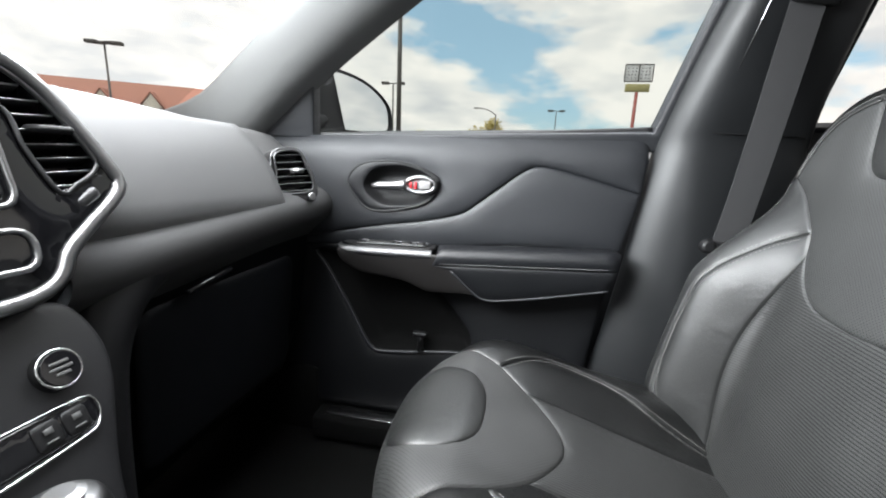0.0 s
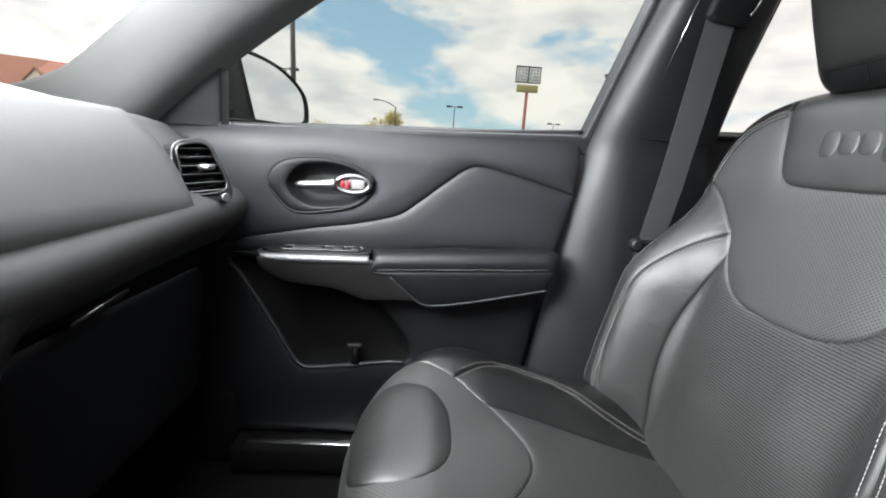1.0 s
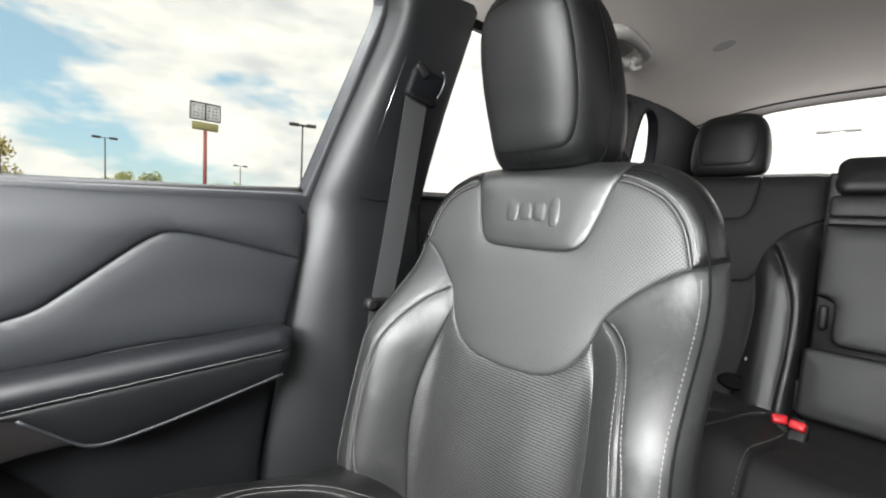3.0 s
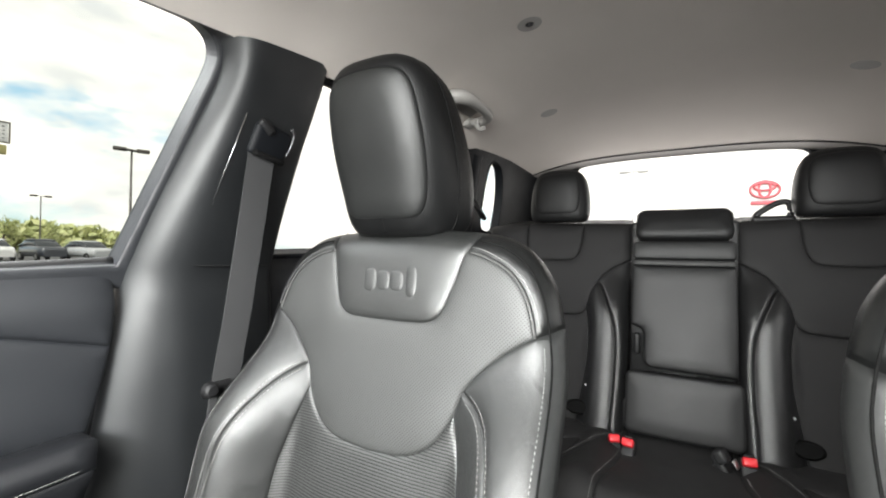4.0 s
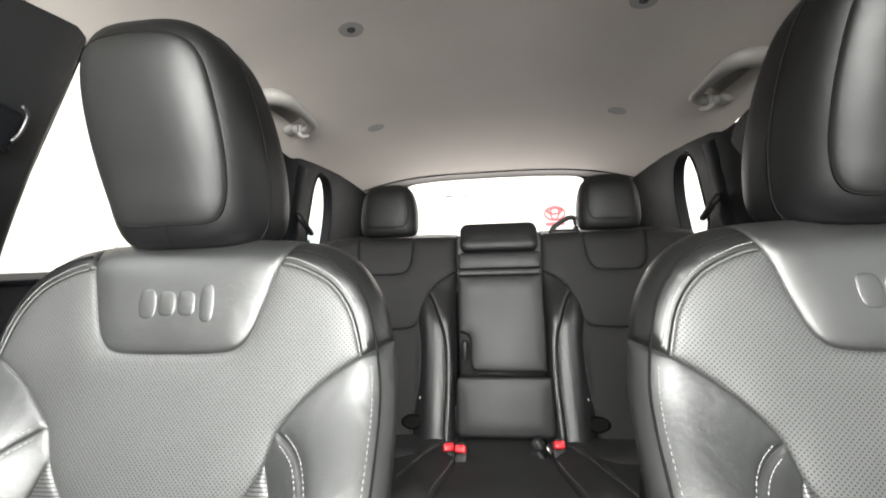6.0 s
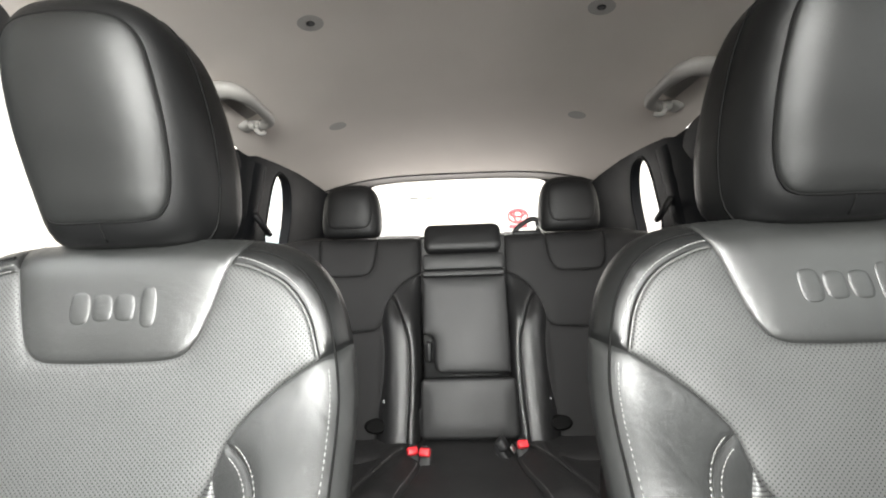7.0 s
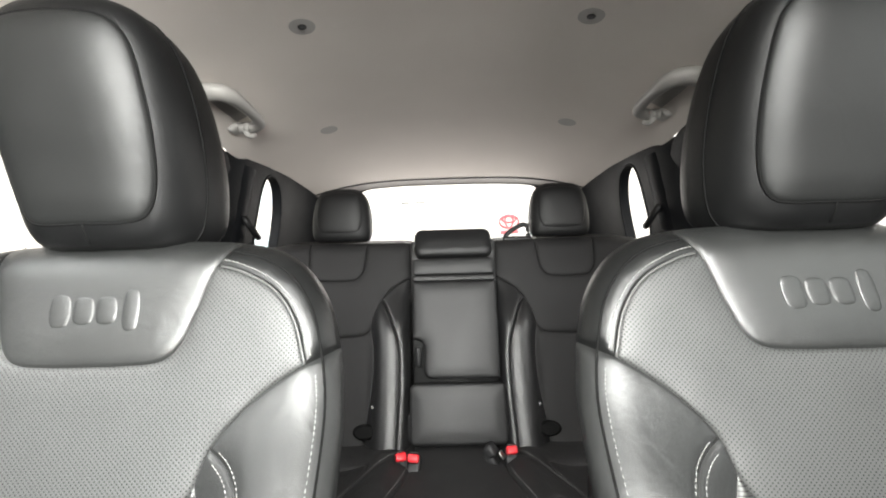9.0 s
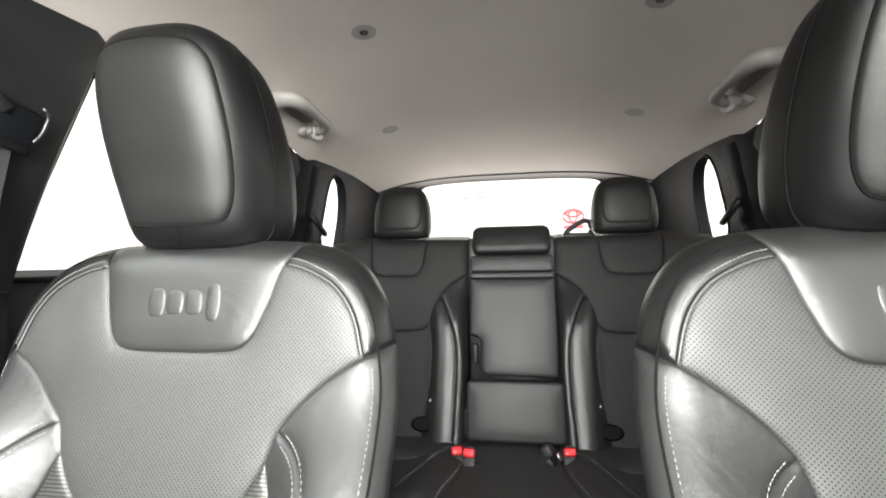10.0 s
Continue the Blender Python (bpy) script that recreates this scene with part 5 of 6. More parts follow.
# ---- dashboard ----
def dash_top(y, v):
    prof = curve([(-0.92, 1.095), (-0.70, 1.135), (-0.52, 1.155), (-0.40, 1.158), (-0.32, 1.142), (-0.262, 1.095), (-0.232, 1.045), (-0.215, 1.0), (-0.222, 0.985)], 0.01)
    k = np.linspace(0, 1, len(prof))
    x, z = np.interp(v, k, prof[:, 0]), np.interp(v, k, prof[:, 1])
    e = step01((np.abs(y) - 0.25) / 0.45)
    z = z - 0.028 * e - 0.10 * np.maximum(np.abs(y) - 0.62, 0) + np.where(v > 0.75, 0.022 * e, 0)
    x = x - 0.045 * step01((np.abs(y) - 0.532) / 0.022) * step01((v - 0.5) / 0.2)
    return np.stack([x + 0.01 * e, y, z], 1)


dash = thing("dashboard", (-0.4, 0.0, 0.9), "dark grey soft-touch dashboard with silver-framed air vents", "dashboard")
rows_ = [dash_top(np.linspace(-0.70, 0.70, 60), np.full(60, v)) for v in np.linspace(0, 1, 40)]
part("upper_pad", strip(rows_), DASH, dash)
mid_prof = curve([(-0.240, 0.998), (-0.222, 0.992), (-0.205, 0.975), (-0.202, 0.955), (-0.212, 0.935), (-0.24, 0.91), (-0.262, 0.89)], 0.006)
def mid_rise(y):
    return 0.020 * step01((y - 0.22) / 0.4)
part("middle_band", strip([[(x, y, z + mid_rise(y)) for y in np.linspace(0.16, 0.70, 30)] for x, z in mid_prof]), DASH_SHADED, dash)
part("middle_band", strip([[(x, y, z + mid_rise(-y)) for y in np.linspace(-0.70, -0.16, 30)] for x, z in mid_prof]), DASH_SHADED, dash)
# Near-black lower dash and lid: footwell shade is put into the colour.
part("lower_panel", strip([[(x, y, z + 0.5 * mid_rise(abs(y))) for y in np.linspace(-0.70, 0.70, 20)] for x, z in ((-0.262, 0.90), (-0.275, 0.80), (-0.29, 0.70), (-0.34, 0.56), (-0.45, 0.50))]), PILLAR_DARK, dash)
part("glove_box", panel(round_rect(0.26, 0.62, 0.64, 0.885, 0.03), lambda y, z: np.stack([-0.252 - 0.1 * (0.88 - z), y, z], 1), 1, 0.03, 0.008, 0.02), PILLAR_DARK, dash, "glove box lid, near-black with footwell shade in its colour")
part("glove_latch", block(-0.236, 0.370, 0.900, 0.012, 0.09, 0.010, 0.004, 2, Matrix.Rotation(radians(8), 4, "X")), GLOSS, dash, "gloss black latch")
# rounded column beside the centre stack
for sg in (1, -1):
    col = curve([(-0.290, sg * 0.69, 0.985), (-0.285, sg * 0.60, 0.985), (-0.270, sg * 0.45, 0.980), (-0.253, sg * 0.34, 0.972), (-0.246, sg * 0.262, 0.948), (-0.245, sg * 0.220, 0.912), (-0.245, sg * 0.197, 0.865), (-0.245, sg * 0.188, 0.81), (-0.245, sg * 0.182, 0.70), (-0.245, sg * 0.180, 0.45)], 0.02)
    part("column", tube(col, 0.038, 18, 1.0, (0, 1, 0)), STACK, dash)
    part("stack_side", block(-0.26, sg * 0.125, 0.60, 0.20, 0.03, 0.4, 0.01), PLASTIC, dash)


def vent(parent, outline, surf, sign, bars, slope):
    """An air vent: a dark well, bright rim, slats and a thumb tab."""
    o = np.array(outline)
    v = part("air_vent", panel(o, surf, sign, 0.01, -0.03, 0.006, 0.002), GLOSS, parent, "black slatted air vent")
    rim = lay(surf, o, np.full(len(o), 0.004), sign)
    part("rim", tube(rim, 0.0022, 8, closed=True), SATIN_DARK, v, "silver rim")
    lo, hi = o.min(0), o.max(0)
    for k in range(bars):
        h = lo[1] + (hi[1] - lo[1]) * (k + 0.6) / (bars + 0.2)
        line = np.array([(u, h + slope * (u - o[:, 0].mean())) for u in np.linspace(lo[0], hi[0], 60)])
        line = line[within(line, o)]
        if len(line) < 4:
            continue
        front, deep = lay(surf, line, np.full(len(line), 0.0), sign), lay(surf, line - (0, 0.004), np.full(len(line), -0.02), sign)
        bm = strip([front, deep, deep + (0, 0, -0.0018), front + (0, 0, -0.0018), front])
        bmesh.ops.remove_doubles(bm, verts=bm.verts[:], dist=1e-6)
        part("slat", bm, PLASTIC, v)
        # Pale tube added as the glint along the slat's front edge.
        part("slat_glint", tube(front + (0.0004, 0, -0.0004), 0.0009, 6), SATIN, v, "pale line added as the slat's edge highlight")
    return v


end_face = lambda u, w: np.stack([-0.243 + 0.62 * (u - 0.571) + 0.20 * (1.09 - w), u, w], 1)
ev = vent(dash, curve([(0.563, 1.083), (0.60, 1.089), (0.611, 1.062), (0.617, 1.03), (0.612, 1.017), (0.595, 1.012), (0.553, 1.012), (0.558, 1.05)], 0.006, True), end_face, 1, 6, 0.05)
part("tab", block(-0.218, 0.590, 1.054, 0.02, 0.022, 0.009, 0.003), SATIN, ev)
part("vent_surround", panel(curve([(0.560, 1.088), (0.604, 1.096), (0.617, 1.067), (0.6245, 1.029), (0.623, 1.007), (0.605, 0.996), (0.530, 0.998), (0.545, 1.035)], 0.008, True), end_face, 1, 0.012, 0.004, 0.004, -0.001, skirt=0.03, holes=[curve([(0.563, 1.083), (0.60, 1.089), (0.611, 1.062), (0.617, 1.03), (0.612, 1.017), (0.595, 1.012), (0.553, 1.012), (0.558, 1.05)], 0.006, True)]), SATIN_DARK, dash, "satin silver vent surround")
part("vent_knob", disc(end_face(np.array([0.612]), np.array([1.004]))[0] + (0.0, -0.004, 0), (0.8, -0.5, 0.2), 0.009, 0.008, 0.006, 16, 0.002), SATIN, dash, "silver vent knob")

# centre stack
bez_face = lambda u, w: np.stack([-0.222 + 0.25 * (1.06 - w) + 0.05 * np.abs(u), u, w], 1)
bh = curve([(0.0, 1.170), (0.10, 1.168), (0.148, 1.158), (0.176, 1.136), (0.194, 1.107), (0.215, 1.066), (0.221, 1.048), (0.210, 1.033), (0.180, 1.010), (0.156, 0.990), (0.144, 0.971), (0.127, 0.961), (0.096, 0.957), (0.0, 0.956)], 0.007)
stack = thing("centre_stack", (-0.2, 0.0, 0.75), "gloss black centre stack with touch screen, vents and climate controls", "centre stack")
bez_loop = join(bh, flip(bh))
vo = curve([(0.10, 1.153), (0.146, 1.148), (0.176, 1.122), (0.203, 1.074), (0.200, 1.060), (0.180, 1.048), (0.165, 1.042), (0.150, 1.080), (0.143, 1.113), (0.10, 1.138)], 0.006, True)
part("bezel", panel(bez_loop, bez_face, 1, 0.012, 0.006, 0.012, 0.0, holes=[vo, mirror(vo)[::-1]], skirt=0.02), GLOSS, stack)
part("bezel_trim", tube(lay(bez_face, bez_loop, np.full(len(bez_loop), 0.003), 1), 0.0068, 10, closed=True), SATIN, stack, "silver trim line")
for sg in (1, -1):
    o = vo * (sg, 1.0)
    v = vent(stack, o, bez_face, 1, 9, 0.03 * sg)
    part("tab", block(-0.217, sg * 0.172, 1.098, 0.022, 0.03, 0.007, 0.003), PLASTIC, v)
    hs = curve([(0.158, 1.036), (0.166, 1.043), (0.184, 1.049), (0.202, 1.058), (0.211, 1.049), (0.200, 1.035), (0.178, 1.019), (0.164, 1.016)], 0.004, True) * (sg, 1.0)
    part("wheel_housing", panel(hs, bez_face, 1, 0.006, 0.0015, 0.004, 0.003, skirt=0.004), GLOSS, stack, "gloss black vent wheel housing")
    part("vent_wheel", block(-0.206, sg * 0.187, 1.036, 0.012, 0.026, 0.013, 0.0055, 4, Matrix.Rotation(radians(sg * 35), 4, "X")), SATIN_DARK, stack, "silver vent wheel")
part("screen", panel(round_rect(-0.124, 0.124, 1.038, 1.128, 0.006), bez_face, 1, 0.02, 0.002, 0.004, 0.006), GLOSS, stack, "dark touch screen")
for z0, z1, y1 in ((1.033, 1.132, 0.130), (0.982, 1.014, 0.131)):
    o = round_rect(-y1, y1, z0, z1, 0.012)
    part("screen_rim", tube(lay(bez_face, o, np.full(len(o), 0.007), 1), 0.0028, 6, closed=True), SATIN, stack, "silver line")
low_face = lambda u, w: np.stack([-0.205 + 0.45 * (0.945 - w), u, w], 1)
lo_h = curve([(0.0, 0.947), (0.12, 0.948), (0.149, 0.943), (0.160, 0.928), (0.165, 0.912), (0.1665, 0.896), (0.163, 0.876), (0.155, 0.855), (0.146, 0.835), (0.128, 0.79), (0.112, 0.72), (0.112, 0.72), (0.0, 0.72)], 0.008)
part("control_face", panel(join(lo_h, flip(lo_h)), low_face, 1, 0.012, 0.006, 0.012, 0.0, skirt=0.06), STACK, stack)


def dial(c, r):
    k = part("dial", disc(c, (0.91, 0, 0.41), r * 1.45, r * 1.35, 0.004, 36, 0.001), PLASTIC, stack, "round control with bright ring")
    part("collar", disc(c, (0.91, 0, 0.41), r * 1.2, r * 1.05, 0.016, 36, 0.003), PLASTIC, k)
    tip = np.array(c) + np.array((0.91, 0, 0.41)) * 0.0155
    part("ring", tube([tip + r * (math.cos(w) * np.array((-0.41, 0, 0.91)) + math.sin(w) * np.array((0, 1.0, 0))) for w in np.linspace(0, 2 * math.pi, 32, endpoint=False)], 0.0014, 6, closed=True), CHROME, k, "bright ring")
    part("cap", disc(tip, (0.91, 0, 0.41), r * 0.93, r * 0.9, 0.002, 32, 0.0005), GLOSS, k)
    for i, wd in ((1, 0.9), (0, 1.1), (-1, 0.7)):
        m = np.array(tip) + np.array((0.91, 0, 0.41)) * 0.0023 + i * 0.3 * r * np.array((-0.41, 0, 0.91))
        part("print", block(*m, 0.0012, r * wd, r * 0.17, 0.0003, 1, Matrix.Rotation(radians(-24), 4, "Y")), WHITE, k)


dial((-0.184, 0.117, 0.893), 0.0165)
dial((-0.184, -0.117, 0.893), 0.0165)
pk = part("button_bank", panel(round_rect(-0.133, 0.133, 0.838, 0.866, 0.006), low_face, 1, 0.02, 0.003, 0.006, 0.006), GLOSS, stack, "gloss black climate button bank")
for sg in (1, -1):
    edge_ = curve([(0.0, 0.8685), (0.08, 0.8675), (0.122, 0.866), (0.131, 0.862), (0.133, 0.852), (0.128, 0.842), (0.118, 0.8375), (0.06, 0.835), (0.0, 0.835)], 0.005) * (sg, 1.0)
    part("bright_line", tube(lay(low_face, edge_, np.full(len(edge_), 0.009), 1), np.where(edge_[:, 1] < 0.845, 0.0015, 0.0008), 6), CHROME, pk, "bright metal line")
for u in (-0.113, -0.091, 0.091, 0.113):
    b_ = part("button", panel(round_rect(u - 0.0098, u + 0.0098, 0.842, 0.862, 0.003, 0.004), low_face, 1, 0.012, 0.002, 0.004, 0.009), PLASTIC, pk)
    for w, hh, ww in ((0.855, 0.005, 0.007), (0.847, 0.0018, 0.009)):
        p_ = lay(low_face, np.array([(u, w)]), np.array([0.0115]), 1)[0]
        part("print", block(*p_, 0.0012, ww, hh, 0.0004, 1, Matrix.Rotation(radians(-24), 4, "Y")), WHITE, b_)

con = thing("centre_console", (0.2, 0.0, 0.42), "black centre console between the front seats with gear lever", "console")
part("body", block(0.18, 0.0, 0.545, 0.72, 0.21, 0.25, 0.03, 4), PLASTIC, con)
part("armrest_lid", block(0.40, 0.0, 0.70, 0.30, 0.20, 0.06, 0.025, 4), LEATHER, con)
lever = part("gear_lever", tube([(-0.06, 0.015, 0.66), (-0.055, 0.022, 0.80)], 0.012, 12), SATIN, con, "silver gear lever")
kp = curve([(-0.058, 0.018, 0.780), (-0.055, 0.020, 0.82), (-0.052, 0.024, 0.855), (-0.051, 0.025, 0.876), (-0.051, 0.025, 0.884)], 0.003)
part("knob", tube(kp, np.interp(np.linspace(0, 1, len(kp)), [0, 0.4, 0.75, 0.92, 1.0], [0.018, 0.024, 0.028, 0.021, 0.008]), 24), LEVER, lever, "rounded silver-topped knob")


# ---- rear belt buckles ----
def buckle(x, y, z, red, label, turn=0.0):
    s = thing("belt_buckle", (x, y, z - 0.05), label, "belt buckle", "rear belt buckles")
    r = Matrix.Rotation(radians(turn), 4, "Z") @ Matrix.Rotation(radians(35), 4, "Y")
    part("housing", block(x + 0.010, y, z - 0.022, 0.020, 0.031, 0.052, 0.006, 3, r), PLASTIC, s)
    if red:
        part("release", block(x - 0.003, y, z + 0.002, 0.017, 0.026, 0.018, 0.004, 2, r), RED, s, "red release button")
        part("slot", block(x + 0.009, y, z + 0.0105, 0.004, 0.019, 0.004, 0.001, 1, r), PLASTIC, s)
    else:
        part("release_hood", block(x - 0.004, y + 0.004, z + 0.004, 0.024, 0.032, 0.028, 0.006, 3, r), PLASTIC, s)
        part("tongue", block(x - 0.012, y - 0.022, z - 0.004, 0.003, 0.020, 0.018, 0.001, 1, r), STEEL, s, "steel tongue")
        part("strap", block(x + 0.03, y + 0.012, z - 0.03, 0.04, 0.04, 0.006, 0.002, 1, r), BELT, s)


buckle(1.200, 0.133, 0.742, True, "red and black belt buckle on the rear cushion", 20)
buckle(1.192, 0.103, 0.742, True, "red and black belt buckle on the rear cushion", -10)
buckle(1.222, -0.129, 0.744, True, "large red belt buckle on the rear cushion", 8)
buckle(1.222, -0.083, 0.744, False, "black belt buckle with steel tongue lying on the rear cushion", 70)

loop = thing("belt_guide", (1.60, -0.22, 1.27), "black open belt guide on top of the rear backrest", "belt guide")
part("arm", tube(curve([(1.58, -0.178, 1.280), (1.58, -0.186, 1.296), (1.58, -0.208, 1.314), (1.58, -0.236, 1.329), (1.58, -0.254, 1.328), (1.58, -0.260, 1.312), (1.58, -0.258, 1.275)], 0.008), 0.0085, 10), PLASTIC, loop)
part("foot", block(1.58, -0.219, 1.280, 0.05, 0.096, 0.022, 0.008, 3), PLASTIC, loop)


# ---- outside ----
def around(az, d):
    """A place on the ground, by its bearing from the passenger side towards the rear and its distance."""
    return 0.15 + d * math.sin(radians(az)), d * math.cos(radians(az))


gm = part("ground", strip([[(x, y, 0.0) for y in (-900, -60, 0, 60, 900)] for x in (-900, -60, 0, 60, 900)], False), ASPHALT)
tagged(gm, "grey asphalt car park reaching to the horizon", "ground", kind="structure")
LAMP = surface("lamp_housing", (0.07, 0.06, 0.05), 0.5, 40.0, 0.1, 0.15)
SIGN_WHITE = surface("sign_white", (0.85, 0.85, 0.84), 0.5, 20.0, 0.05, 0.05)
SIGN_YELLOW = surface("sign_yellow", (0.42, 0.38, 0.16), 0.5, 20.0, 0.05, 0.1)
RUST = surface("red_pole", (0.35, 0.10, 0.08), 0.6, 20.0, 0.1, 0.2)
ROOF_RED = surface("red_shingle", (0.36, 0.17, 0.12), 0.85, 6.0, 0.4, 0.15, blotch=0.8)
STUCCO = surface("cream_render", (0.85, 0.80, 0.68), 0.85, 20.0, 0.2, 0.06, blotch=1.0)
LOGO_RED = surface("sign_red", (0.75, 0.17, 0.20), 0.5, 20.0, 0.0, 0.05)
PANE = surface("dark_glazing", (0.03, 0.035, 0.04), 0.1, 20.0, 0.0, 0.1)
TYRE = surface("tyre_rubber", (0.02, 0.02, 0.02), 0.8, 40.0, 0.2, 0.1)


def area_lamp(az, d, top, heads, turn=0.0, wide=1.0, pole=None, box=None, label="tall bronze car park lamp with box heads"):
    x, y = around(az, d)
    s = thing("street_lamp", (x, y, 0), label, "street lamp", "car park lamps")
    part("pole", tube([(x, y, 0), (x, y, top)], [0.11, 0.07], 10), pole or GALV, s)
    part("foot", disc((x, y, 0), (0, 0, 1), 0.32, 0.30, 0.6, 20), surface("lamp_foot", (0.4, 0.4, 0.38), 0.9, 20, 0.3), s)
    c, q = math.cos(radians(turn)), math.sin(radians(turn))
    for k in heads:
        m = Matrix.Rotation(radians(turn), 4, "Z")
        part("head", block(x + k * c, y + k * q, top, 0.85 * wide, 0.5, 0.26, 0.05, 2, m), box or LAMP, s)
    part("cross_arm", block(x, y, top - 0.02, abs(heads[0]) * 2 * abs(c) + 0.1, abs(heads[0]) * 2 * abs(q) + 0.1, 0.08, 0.02), pole or GALV, s)


area_lamp(-48.7, 44, 8.9, (-0.85, 0.85), 25)
area_lamp(-18.0, 48, 8.9, (-0.85, 0.85), 5)
area_lamp(3.3, 68, 8.9, (-0.85, 0.85), 0)
area_lamp(23.4, 41, 8.9, (-0.75, 0.75), -20)
area_lamp(16.3, 90, 9.0, (-0.85, 0.85), 0)
# Paler copy for one far lamp: haze and glare are in its colour.
POLE_HAZED = surface("hazed_pole", (0.6, 0.6, 0.59), 0.6, 40.0, 0.1, 0.1, blotch=2.0)
area_lamp(85.2, 42, 9.0, (-0.8, 0.8), 95, 1.0, POLE_HAZED, POLE_HAZED, "tall car park lamp with box heads, coloured pale for haze and glare")
area_lamp(150.0, 30, 9.0, (-0.8, 0.8), 60)
x0, y0 = around(-17.2, 21)
tall = thing("utility_pole", (x0, y0, 0), "tall dark pole standing near the car", "pole")
part("pole", tube([(x0, y0, 0), (x0, y0, 11.0)], [0.13, 0.09], 12), GALV, tall)
x0, y0 = around(-4.4, 62)
cob = thing("road_lamp", (x0, y0, 0), "road lamp with a single curved arm", "street lamp")
part("pole", tube([(x0, y0, 0), (x0, y0, 7.6)], [0.12, 0.08], 10), GALV, cob)
part("arm", tube(curve([(x0, y0, 7.4), (x0 - 0.7, y0, 7.95), (x0 - 1.6, y0, 8.3), (x0 - 2.5, y0, 8.4)], 0.2), 0.06, 8), GALV, cob)
part("head", block(x0 - 2.8, y0, 8.4, 0.8, 0.3, 0.16, 0.05), LAMP, cob)

# pole sign beside the road
x0, y0 = around(12.5, 40)
sg_ = thing("pole_sign", (x0, y0, 0), "tall pole sign with a framed white board over a yellow board", "sign")
part("pole", tube([(x0, y0, 0), (x0, y0, 7.2)], [0.16, 0.14], 12), RUST, sg_, "red painted pole")
part("yellow_board", block(x0, y0, 7.55, 1.9, 0.3, 0.62, 0.03), SIGN_YELLOW, sg_, "faded yellow board")
for k in (-1, 1):
    part("white_board", block(x0 + k * 0.53, y0, 8.72, 0.98, 0.14, 1.25, 0.02), SIGN_WHITE, sg_, "white changeable board")
for zz in (8.05, 9.40):
    part("frame_rail", block(x0, y0 - 0.02, zz, 2.2, 0.22, 0.05, 0.01), LAMP, sg_)
for k in (-1.1, 0.0, 1.1):
    part("frame_post", block(x0 + k, y0 - 0.02, 8.72, 0.05, 0.22, 1.4, 0.01), LAMP, sg_)
rnd = random.Random(4)
for k in range(2):
    for i in range(4):
        for n_ in range(3):
            wide_ = rnd.uniform(0.06, 0.14)
            part("bar", block(x0 - 0.53 + 1.06 * k + (n_ - 1) * 0.28 + rnd.uniform(-.04, .04), y0 - 0.085, 8.32 + 0.26 * i, wide_, 0.02, 0.09, 0.005, 1), SIGN_LIGHT, sg_)

# long building with a red roof ahead
bl = thing("building", (-40, 30, 0), "long low cream building with a red shingle roof and small gables", "building")
P0, P1 = np.array(around(-64, 60)), np.array(around(-37, 52))
along = (P1 - P0) / np.linalg.norm(P1 - P0)
away = np.array((-along[1], along[0]))
if away @ P0 < 0:
    away = -away
L = float(np.linalg.norm(P1 - P0))


def bp(s, d, z):
    q = P0 + along * s + away * d
    return (q[0], q[1], z)


part("wall", rings([[bp(0, 0.5, z), bp(L, 0.5, z), bp(L, 10, z), bp(0, 10, z)] for z in (0, 4.9)], smooth=False), STUCCO, bl)
part("roof", rings([[bp(-0.6, 0, 4.9), bp(L + 0.6, 0, 4.9), bp(L + 0.6, 10.5, 4.9), bp(-0.6, 10.5, 4.9)], [bp(1.5, 3.4, 7.6), bp(L - 1.2, 3.4, 7.6), bp(L - 1.2, 6.8, 7.6), bp(1.5, 6.8, 7.6)]], smooth=False), ROOF_RED, bl)
for i in range(6):
    s_ = 3.5 + i * (L - 5) / 5.5
    g_ = part("gable", rings([[bp(s_ - 0.95, d, 4.95), bp(s_ + 0.95, d, 4.95), bp(s_, d, 6.35)] for d in (-0.1, 2.6)], smooth=False), STUCCO, bl, "small cream gable")
    for e in (-1, 1):
        part("verge", tube([bp(s_ + e * 1.1, -0.2, 4.9), bp(s_, -0.2, 6.5)], 0.09, 6), ROOF_RED, g_)
        part("slope", strip([[bp(s_ + e * 1.1, -0.2, 4.92), bp(s_, -0.2, 6.52)], [bp(s_ + e * 1.1, 3.4, 5.2), bp(s_, 3.6, 6.6)]], False), ROOF_RED, g_)
for i in range(9):
    s_ = 2 + i * (L - 4) / 8
    w_ = part("window", rings([[bp(s_ - 0.7, d, 1.0), bp(s_ + 0.7, d, 1.0), bp(s_ + 0.7, d, 2.8), bp(s_ - 0.7, d, 2.8)] for d in (0.42, 0.55)], smooth=False), PANE, bl)
    part("sill", rings([[bp(s_ - 0.8, d, 0.9), bp(s_ + 0.8, d, 0.9), bp(s_ + 0.8, d, 1.0), bp(s_ - 0.8, d, 1.0)] for d in (0.35, 0.55)], smooth=False), SIGN_WHITE, w_)

# showroom behind, with a white sign panel
x0, y0 = around(98.3, 46)
sh = thing("showroom_sign", (x0, y0, 0), "white showroom sign panel with a red oval emblem", "sign")
part("panel", block(x0, y0 - 0.8, 4.2, 0.5, 4.8, 8.4, 0.06), SIGN_WHITE, sh)
for cy, cz, ry, rz in ((-0.04, 7.2, 1.05, 0.72), (-0.04, 7.25, 0.42, 0.70), (-0.04, 7.45, 0.75, 0.32)):
    part("emblem", tube([(x0 - 0.3, y0 + cy + ry * math.cos(w), cz + rz * math.sin(w)) for w in np.linspace(0, 2 * math.pi, 36, endpoint=False)], 0.10, 8, closed=True), LOGO_RED, sh, "red oval ring")
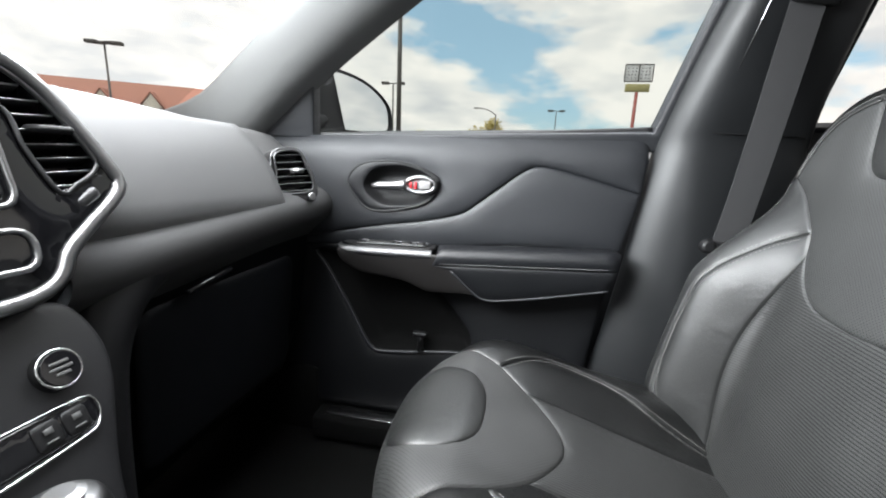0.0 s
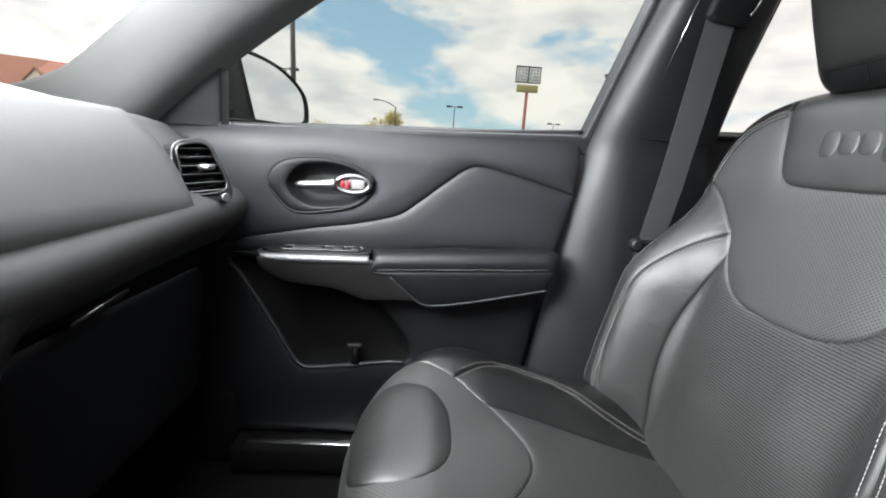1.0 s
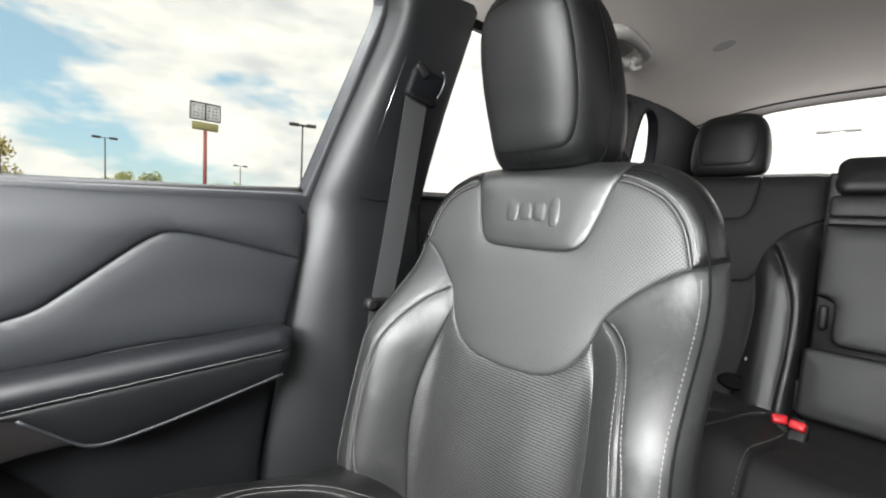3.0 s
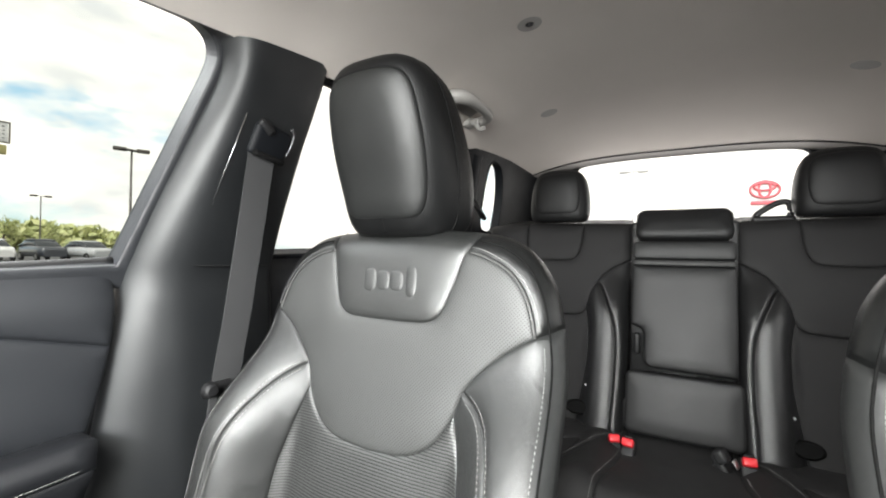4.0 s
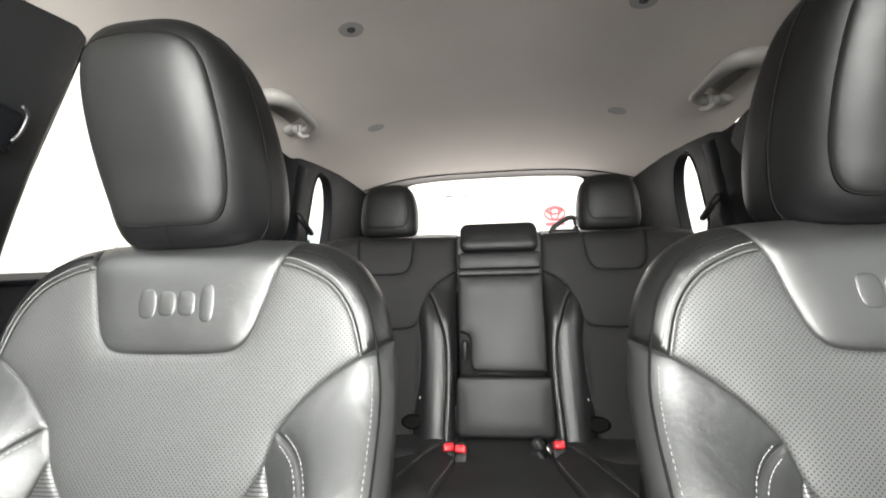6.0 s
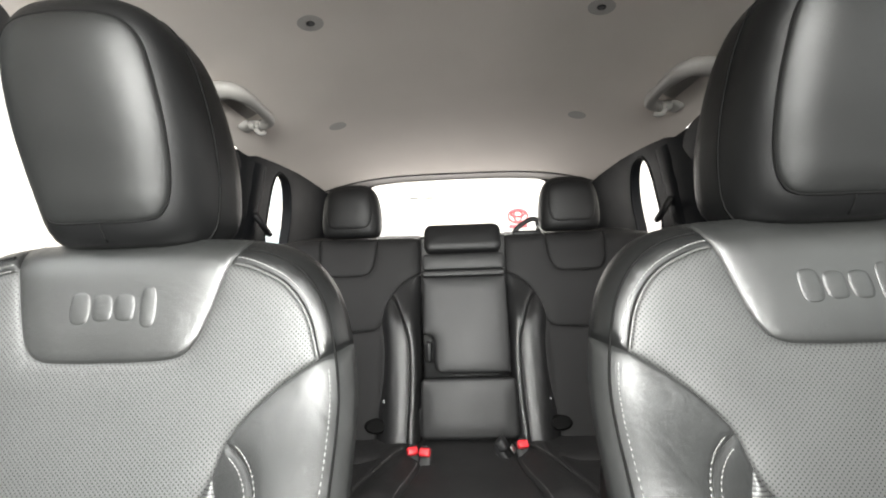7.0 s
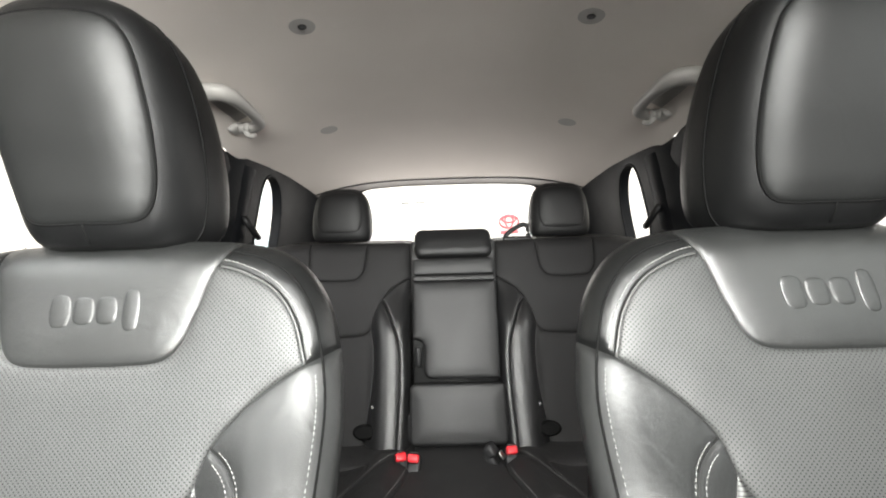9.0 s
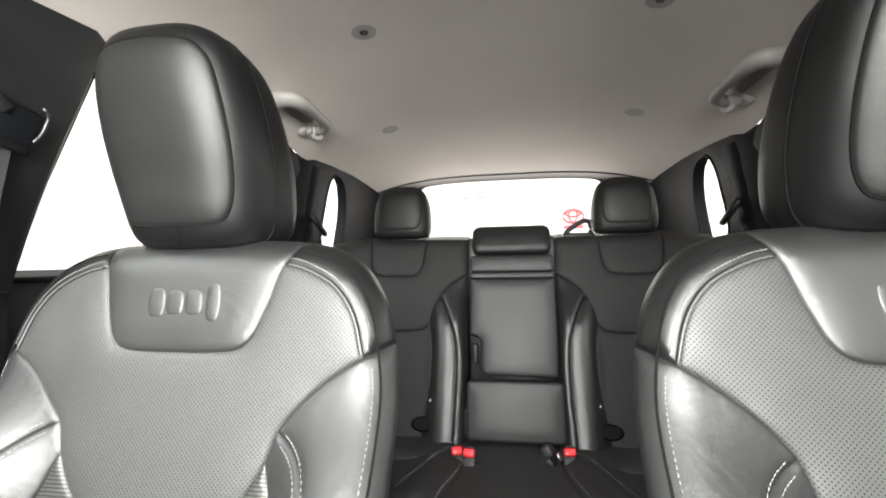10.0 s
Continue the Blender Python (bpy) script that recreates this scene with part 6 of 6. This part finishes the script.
part("bar", block(x0 - 0.3, y0 - 0.04, 6.05, 0.1, 2.0, 0.36, 0.1, 3), LOGO_RED, sh)
x0, y0 = around(104, 52)
sr = thing("showroom", (x0, y0, 0), "low white showroom building with a red band", "building")
part("wall", block(x0 + 4, y0, 2.5, 10, 16, 5.0, 0.1), SIGN_WHITE, sr)
part("band", block(x0 - 1.05, y0, 4.2, 0.12, 16.1, 0.5, 0.03), LOGO_RED, sr, "red band")
for i in range(6):
    part("window", block(x0 - 1.03, y0 - 6.5 + i * 2.6, 1.6, 0.1, 2.2, 2.6, 0.03), PANE, sr)


def leaf_mat(name, a, b):
    m = bpy.data.materials.new(name)
    m.use_nodes = True
    n, l = m.node_tree.nodes, m.node_tree.links
    p = n["Principled BSDF"]
    p.inputs["Roughness"].default_value = 0.6
    g, mx = n.new("ShaderNodeNewGeometry"), n.new("ShaderNodeMix")
    mx.data_type = "RGBA"
    mx.inputs[6].default_value, mx.inputs[7].default_value = (*a, 1), (*b, 1)
    l.new(g.outputs["Random Per Island"], mx.inputs["Factor"])
    l.new(mx.outputs[2], p.inputs["Base Color"])
    return m


# Leaf colours are lightened to hold distance haze, most in the far belt.
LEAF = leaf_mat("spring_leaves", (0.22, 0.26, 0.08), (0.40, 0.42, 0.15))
LEAF_HAZED = leaf_mat("hazed_leaves", (0.36, 0.40, 0.17), (0.56, 0.57, 0.28))
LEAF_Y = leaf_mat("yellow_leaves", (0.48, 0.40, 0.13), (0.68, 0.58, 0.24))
BARK = surface("bark", (0.10, 0.08, 0.06), 0.9, 30.0, 0.6, 0.3)


def leaves(rng, centres, count, size):
    bm = bmesh.new()
    for _ in range(count):
        c, r = centres[rng.randrange(len(centres))]
        p = Vector((rng.gauss(0, 1), rng.gauss(0, 1), rng.gauss(0, 0.8)))
        p = Vector(c) + p.normalized() * r * rng.uniform(0.35, 1.0)
        a = Vector((rng.gauss(0, 1), rng.gauss(0, 1), rng.gauss(0, 1))).normalized()
        b = a.orthogonal().normalized()
        s = size * rng.uniform(0.6, 1.4)
        bm.faces.new([bm.verts.new(p + q) for q in (a * s, b * s * 0.6, -a * s, -b * s * 0.6)])
    return bm


def tree(az, d, height, wide, mat, seed, label):
    rng = random.Random(seed)
    x, y = around(az, d)
    s = thing("tree", (x, y, 0), label, "tree", "trees beyond the car park")
    top = height * 0.85
    tr = [tube([(x, y, 0), (x + rng.uniform(-.1, .1), y, height * 0.4), (x + rng.uniform(-.3, .3), y, top)], [height * 0.028, height * 0.02, height * 0.006], 8)]
    cs = []
    for k in range(11):
        w, h = rng.uniform(0, 6.28), height * rng.uniform(0.35, 0.85)
        r = wide * rng.uniform(0.35, 0.8) * (1.15 - h / height * 0.6)
        e = (x + r * math.cos(w), y + r * math.sin(w), h + height * 0.12)
        tr.append(tube([(x, y, h * 0.8), ((x + e[0]) / 2, (y + e[1]) / 2, h), e], [height * 0.01, height * 0.007, height * 0.003], 5))
        cs.append((e, wide * rng.uniform(0.28, 0.5)))
    cs.append(((x, y, height * 0.9), wide * 0.35))
    part("trunk", merge(*tr), BARK, s)
    part("crown", leaves(rng, cs, 900, 0.16 * height / 6), mat, s)


for i, (az, d, h, w) in enumerate(((-14.0, 70, 5.0, 3.0), (-11.5, 75, 4.6, 3.0), (-9.0, 74, 4.2, 2.6), (-6.6, 66, 6.2, 3.0), (-5.0, 66, 6.8, 2.6), (4.6, 95, 6.0, 3.5), (7.4, 95, 6.2, 2.6), (13.8, 92, 5.6, 2.6), (17.0, 96, 4.8, 2.2), (29.0, 60, 5.0, 2.4), (33.0, 58, 6.2, 2.6))):
    tree(az, d, h, w, LEAF_Y if az < -4 else LEAF, 20 + i, "young yellow-green spring tree at the road" if az < -4 else "leafy green tree beyond the parked cars")
rng = random.Random(9)
far = []
for k in range(420):
    az = rng.uniform(-16, 30)
    x, y = around(az, rng.uniform(105, 160))
    rise = 1.0 if az < 1 else 4.2 + 0.8 * math.sin(az * 0.45)
    far.append(((x, y, rng.uniform(0.3, rise)), rng.uniform(1.4, 2.6)))
wd = part("woods", leaves(rng, far, 30000, 0.95), LEAF_HAZED)
tagged(wd, "distant belt of green and yellow bushes", "woods", kind="stuff")


def parked_car(az, d, turn, paint, label, tall=1.0):
    x, y = around(az, d)
    s = thing("parked_car", (x, y, 0), label, "car", "parked cars")
    m = Matrix.Translation((x, y, 0)) @ Matrix.Rotation(radians(turn), 4, "Z")

    def sect(px, w, z0, z1, r):
        return [(px, -w, z0), (px, -w - 0.03, (z0 + z1) / 2), (px, -w + r, z1), (px, w - r, z1), (px, w + 0.03, (z0 + z1) / 2), (px, w, z0)]

    body = rings([sect(a, w, 0.32, z * tall, 0.08) for a, w, z in ((-2.25, 0.7, 0.75), (-2.1, 0.85, 0.95), (-1.2, 0.9, 1.02), (0.0, 0.9, 1.05), (1.2, 0.9, 1.03), (2.0, 0.86, 1.0), (2.25, 0.75, 0.85))])
    cab = rings([sect(a, w, 0.98 * tall, z * tall, 0.12) for a, w, z in ((-1.15, 0.82, 1.05), (-0.45, 0.76, 1.5), (0.6, 0.74, 1.55), (1.5, 0.76, 1.45), (2.05, 0.82, 1.04))])
    top = rings([sect(a, w, 1.46 * tall, z * tall, 0.12) for a, w, z in ((-0.5, 0.70, 1.50), (0.1, 0.73, 1.57), (0.9, 0.72, 1.56), (1.5, 0.68, 1.48))])
    for b, n_, mt in ((body, "body", paint), (cab, "glasshouse", PANE), (top, "roof", paint)):
        b.transform(m)
        part(n_, b, mt, s)
    for a in (-1.4, 1.4):
        for e in (-0.86, 0.86):
            w_ = disc((a, e - 0.1, 0.34), (0, 1, 0), 0.34, 0.34, 0.2, 24, 0.03)
            w_.transform(m)
            wh = part("wheel", w_, TYRE, s)
            q = disc((a, e - 0.115 if e < 0 else e + 0.085, 0.34), (0, 1, 0), 0.2, 0.2, 0.03, 18, 0.01)
            q.transform(m)
            part("rim", q, SATIN, wh)


P_W = surface("white_paint", (0.7, 0.7, 0.7), 0.3, 40.0, 0.0, 0.03, coat=0.6)
P_S = surface("silver_paint", (0.4, 0.41, 0.42), 0.3, 40.0, 0.0, 0.04, coat=0.6)
P_R = surface("red_paint", (0.4, 0.03, 0.03), 0.3, 40.0, 0.0, 0.04, coat=0.6)
P_B = surface("dark_paint", (0.03, 0.035, 0.045), 0.3, 40.0, 0.0, 0.04, coat=0.6)
for i, (az, d, mt, tl, lb) in enumerate(((2.5, 47, P_S, 1.0, "parked silver car"), (6.5, 46, P_W, 1.2, "parked tall white car"), (9.6, 48, P_R, 1.05, "parked red car"), (13.0, 47, P_W, 1.1, "parked white car"), (16.5, 49, P_B, 1.15, "parked dark car"), (20.0, 48, P_S, 1.1, "parked silver car"), (26.5, 47, P_W, 1.15, "parked white car"))):
    parked_car(az, d, 90 + 4 * (i % 3), mt, lb + " in a row across the car park", tl)

# bonnet of the car itself
hood = part("bonnet", strip([[(x, y, 1.02 + 0.05 * math.cos(y / 0.75 * 1.3) - 0.10 * max(0, (-1.0 - x)) ** 1.5) for y in np.linspace(-0.78, 0.78, 14)] for x in np.linspace(-0.92, -1.9, 10)]), PAINT)
tagged(hood, "dark painted bonnet below the windscreen", "bonnet", kind="structure")
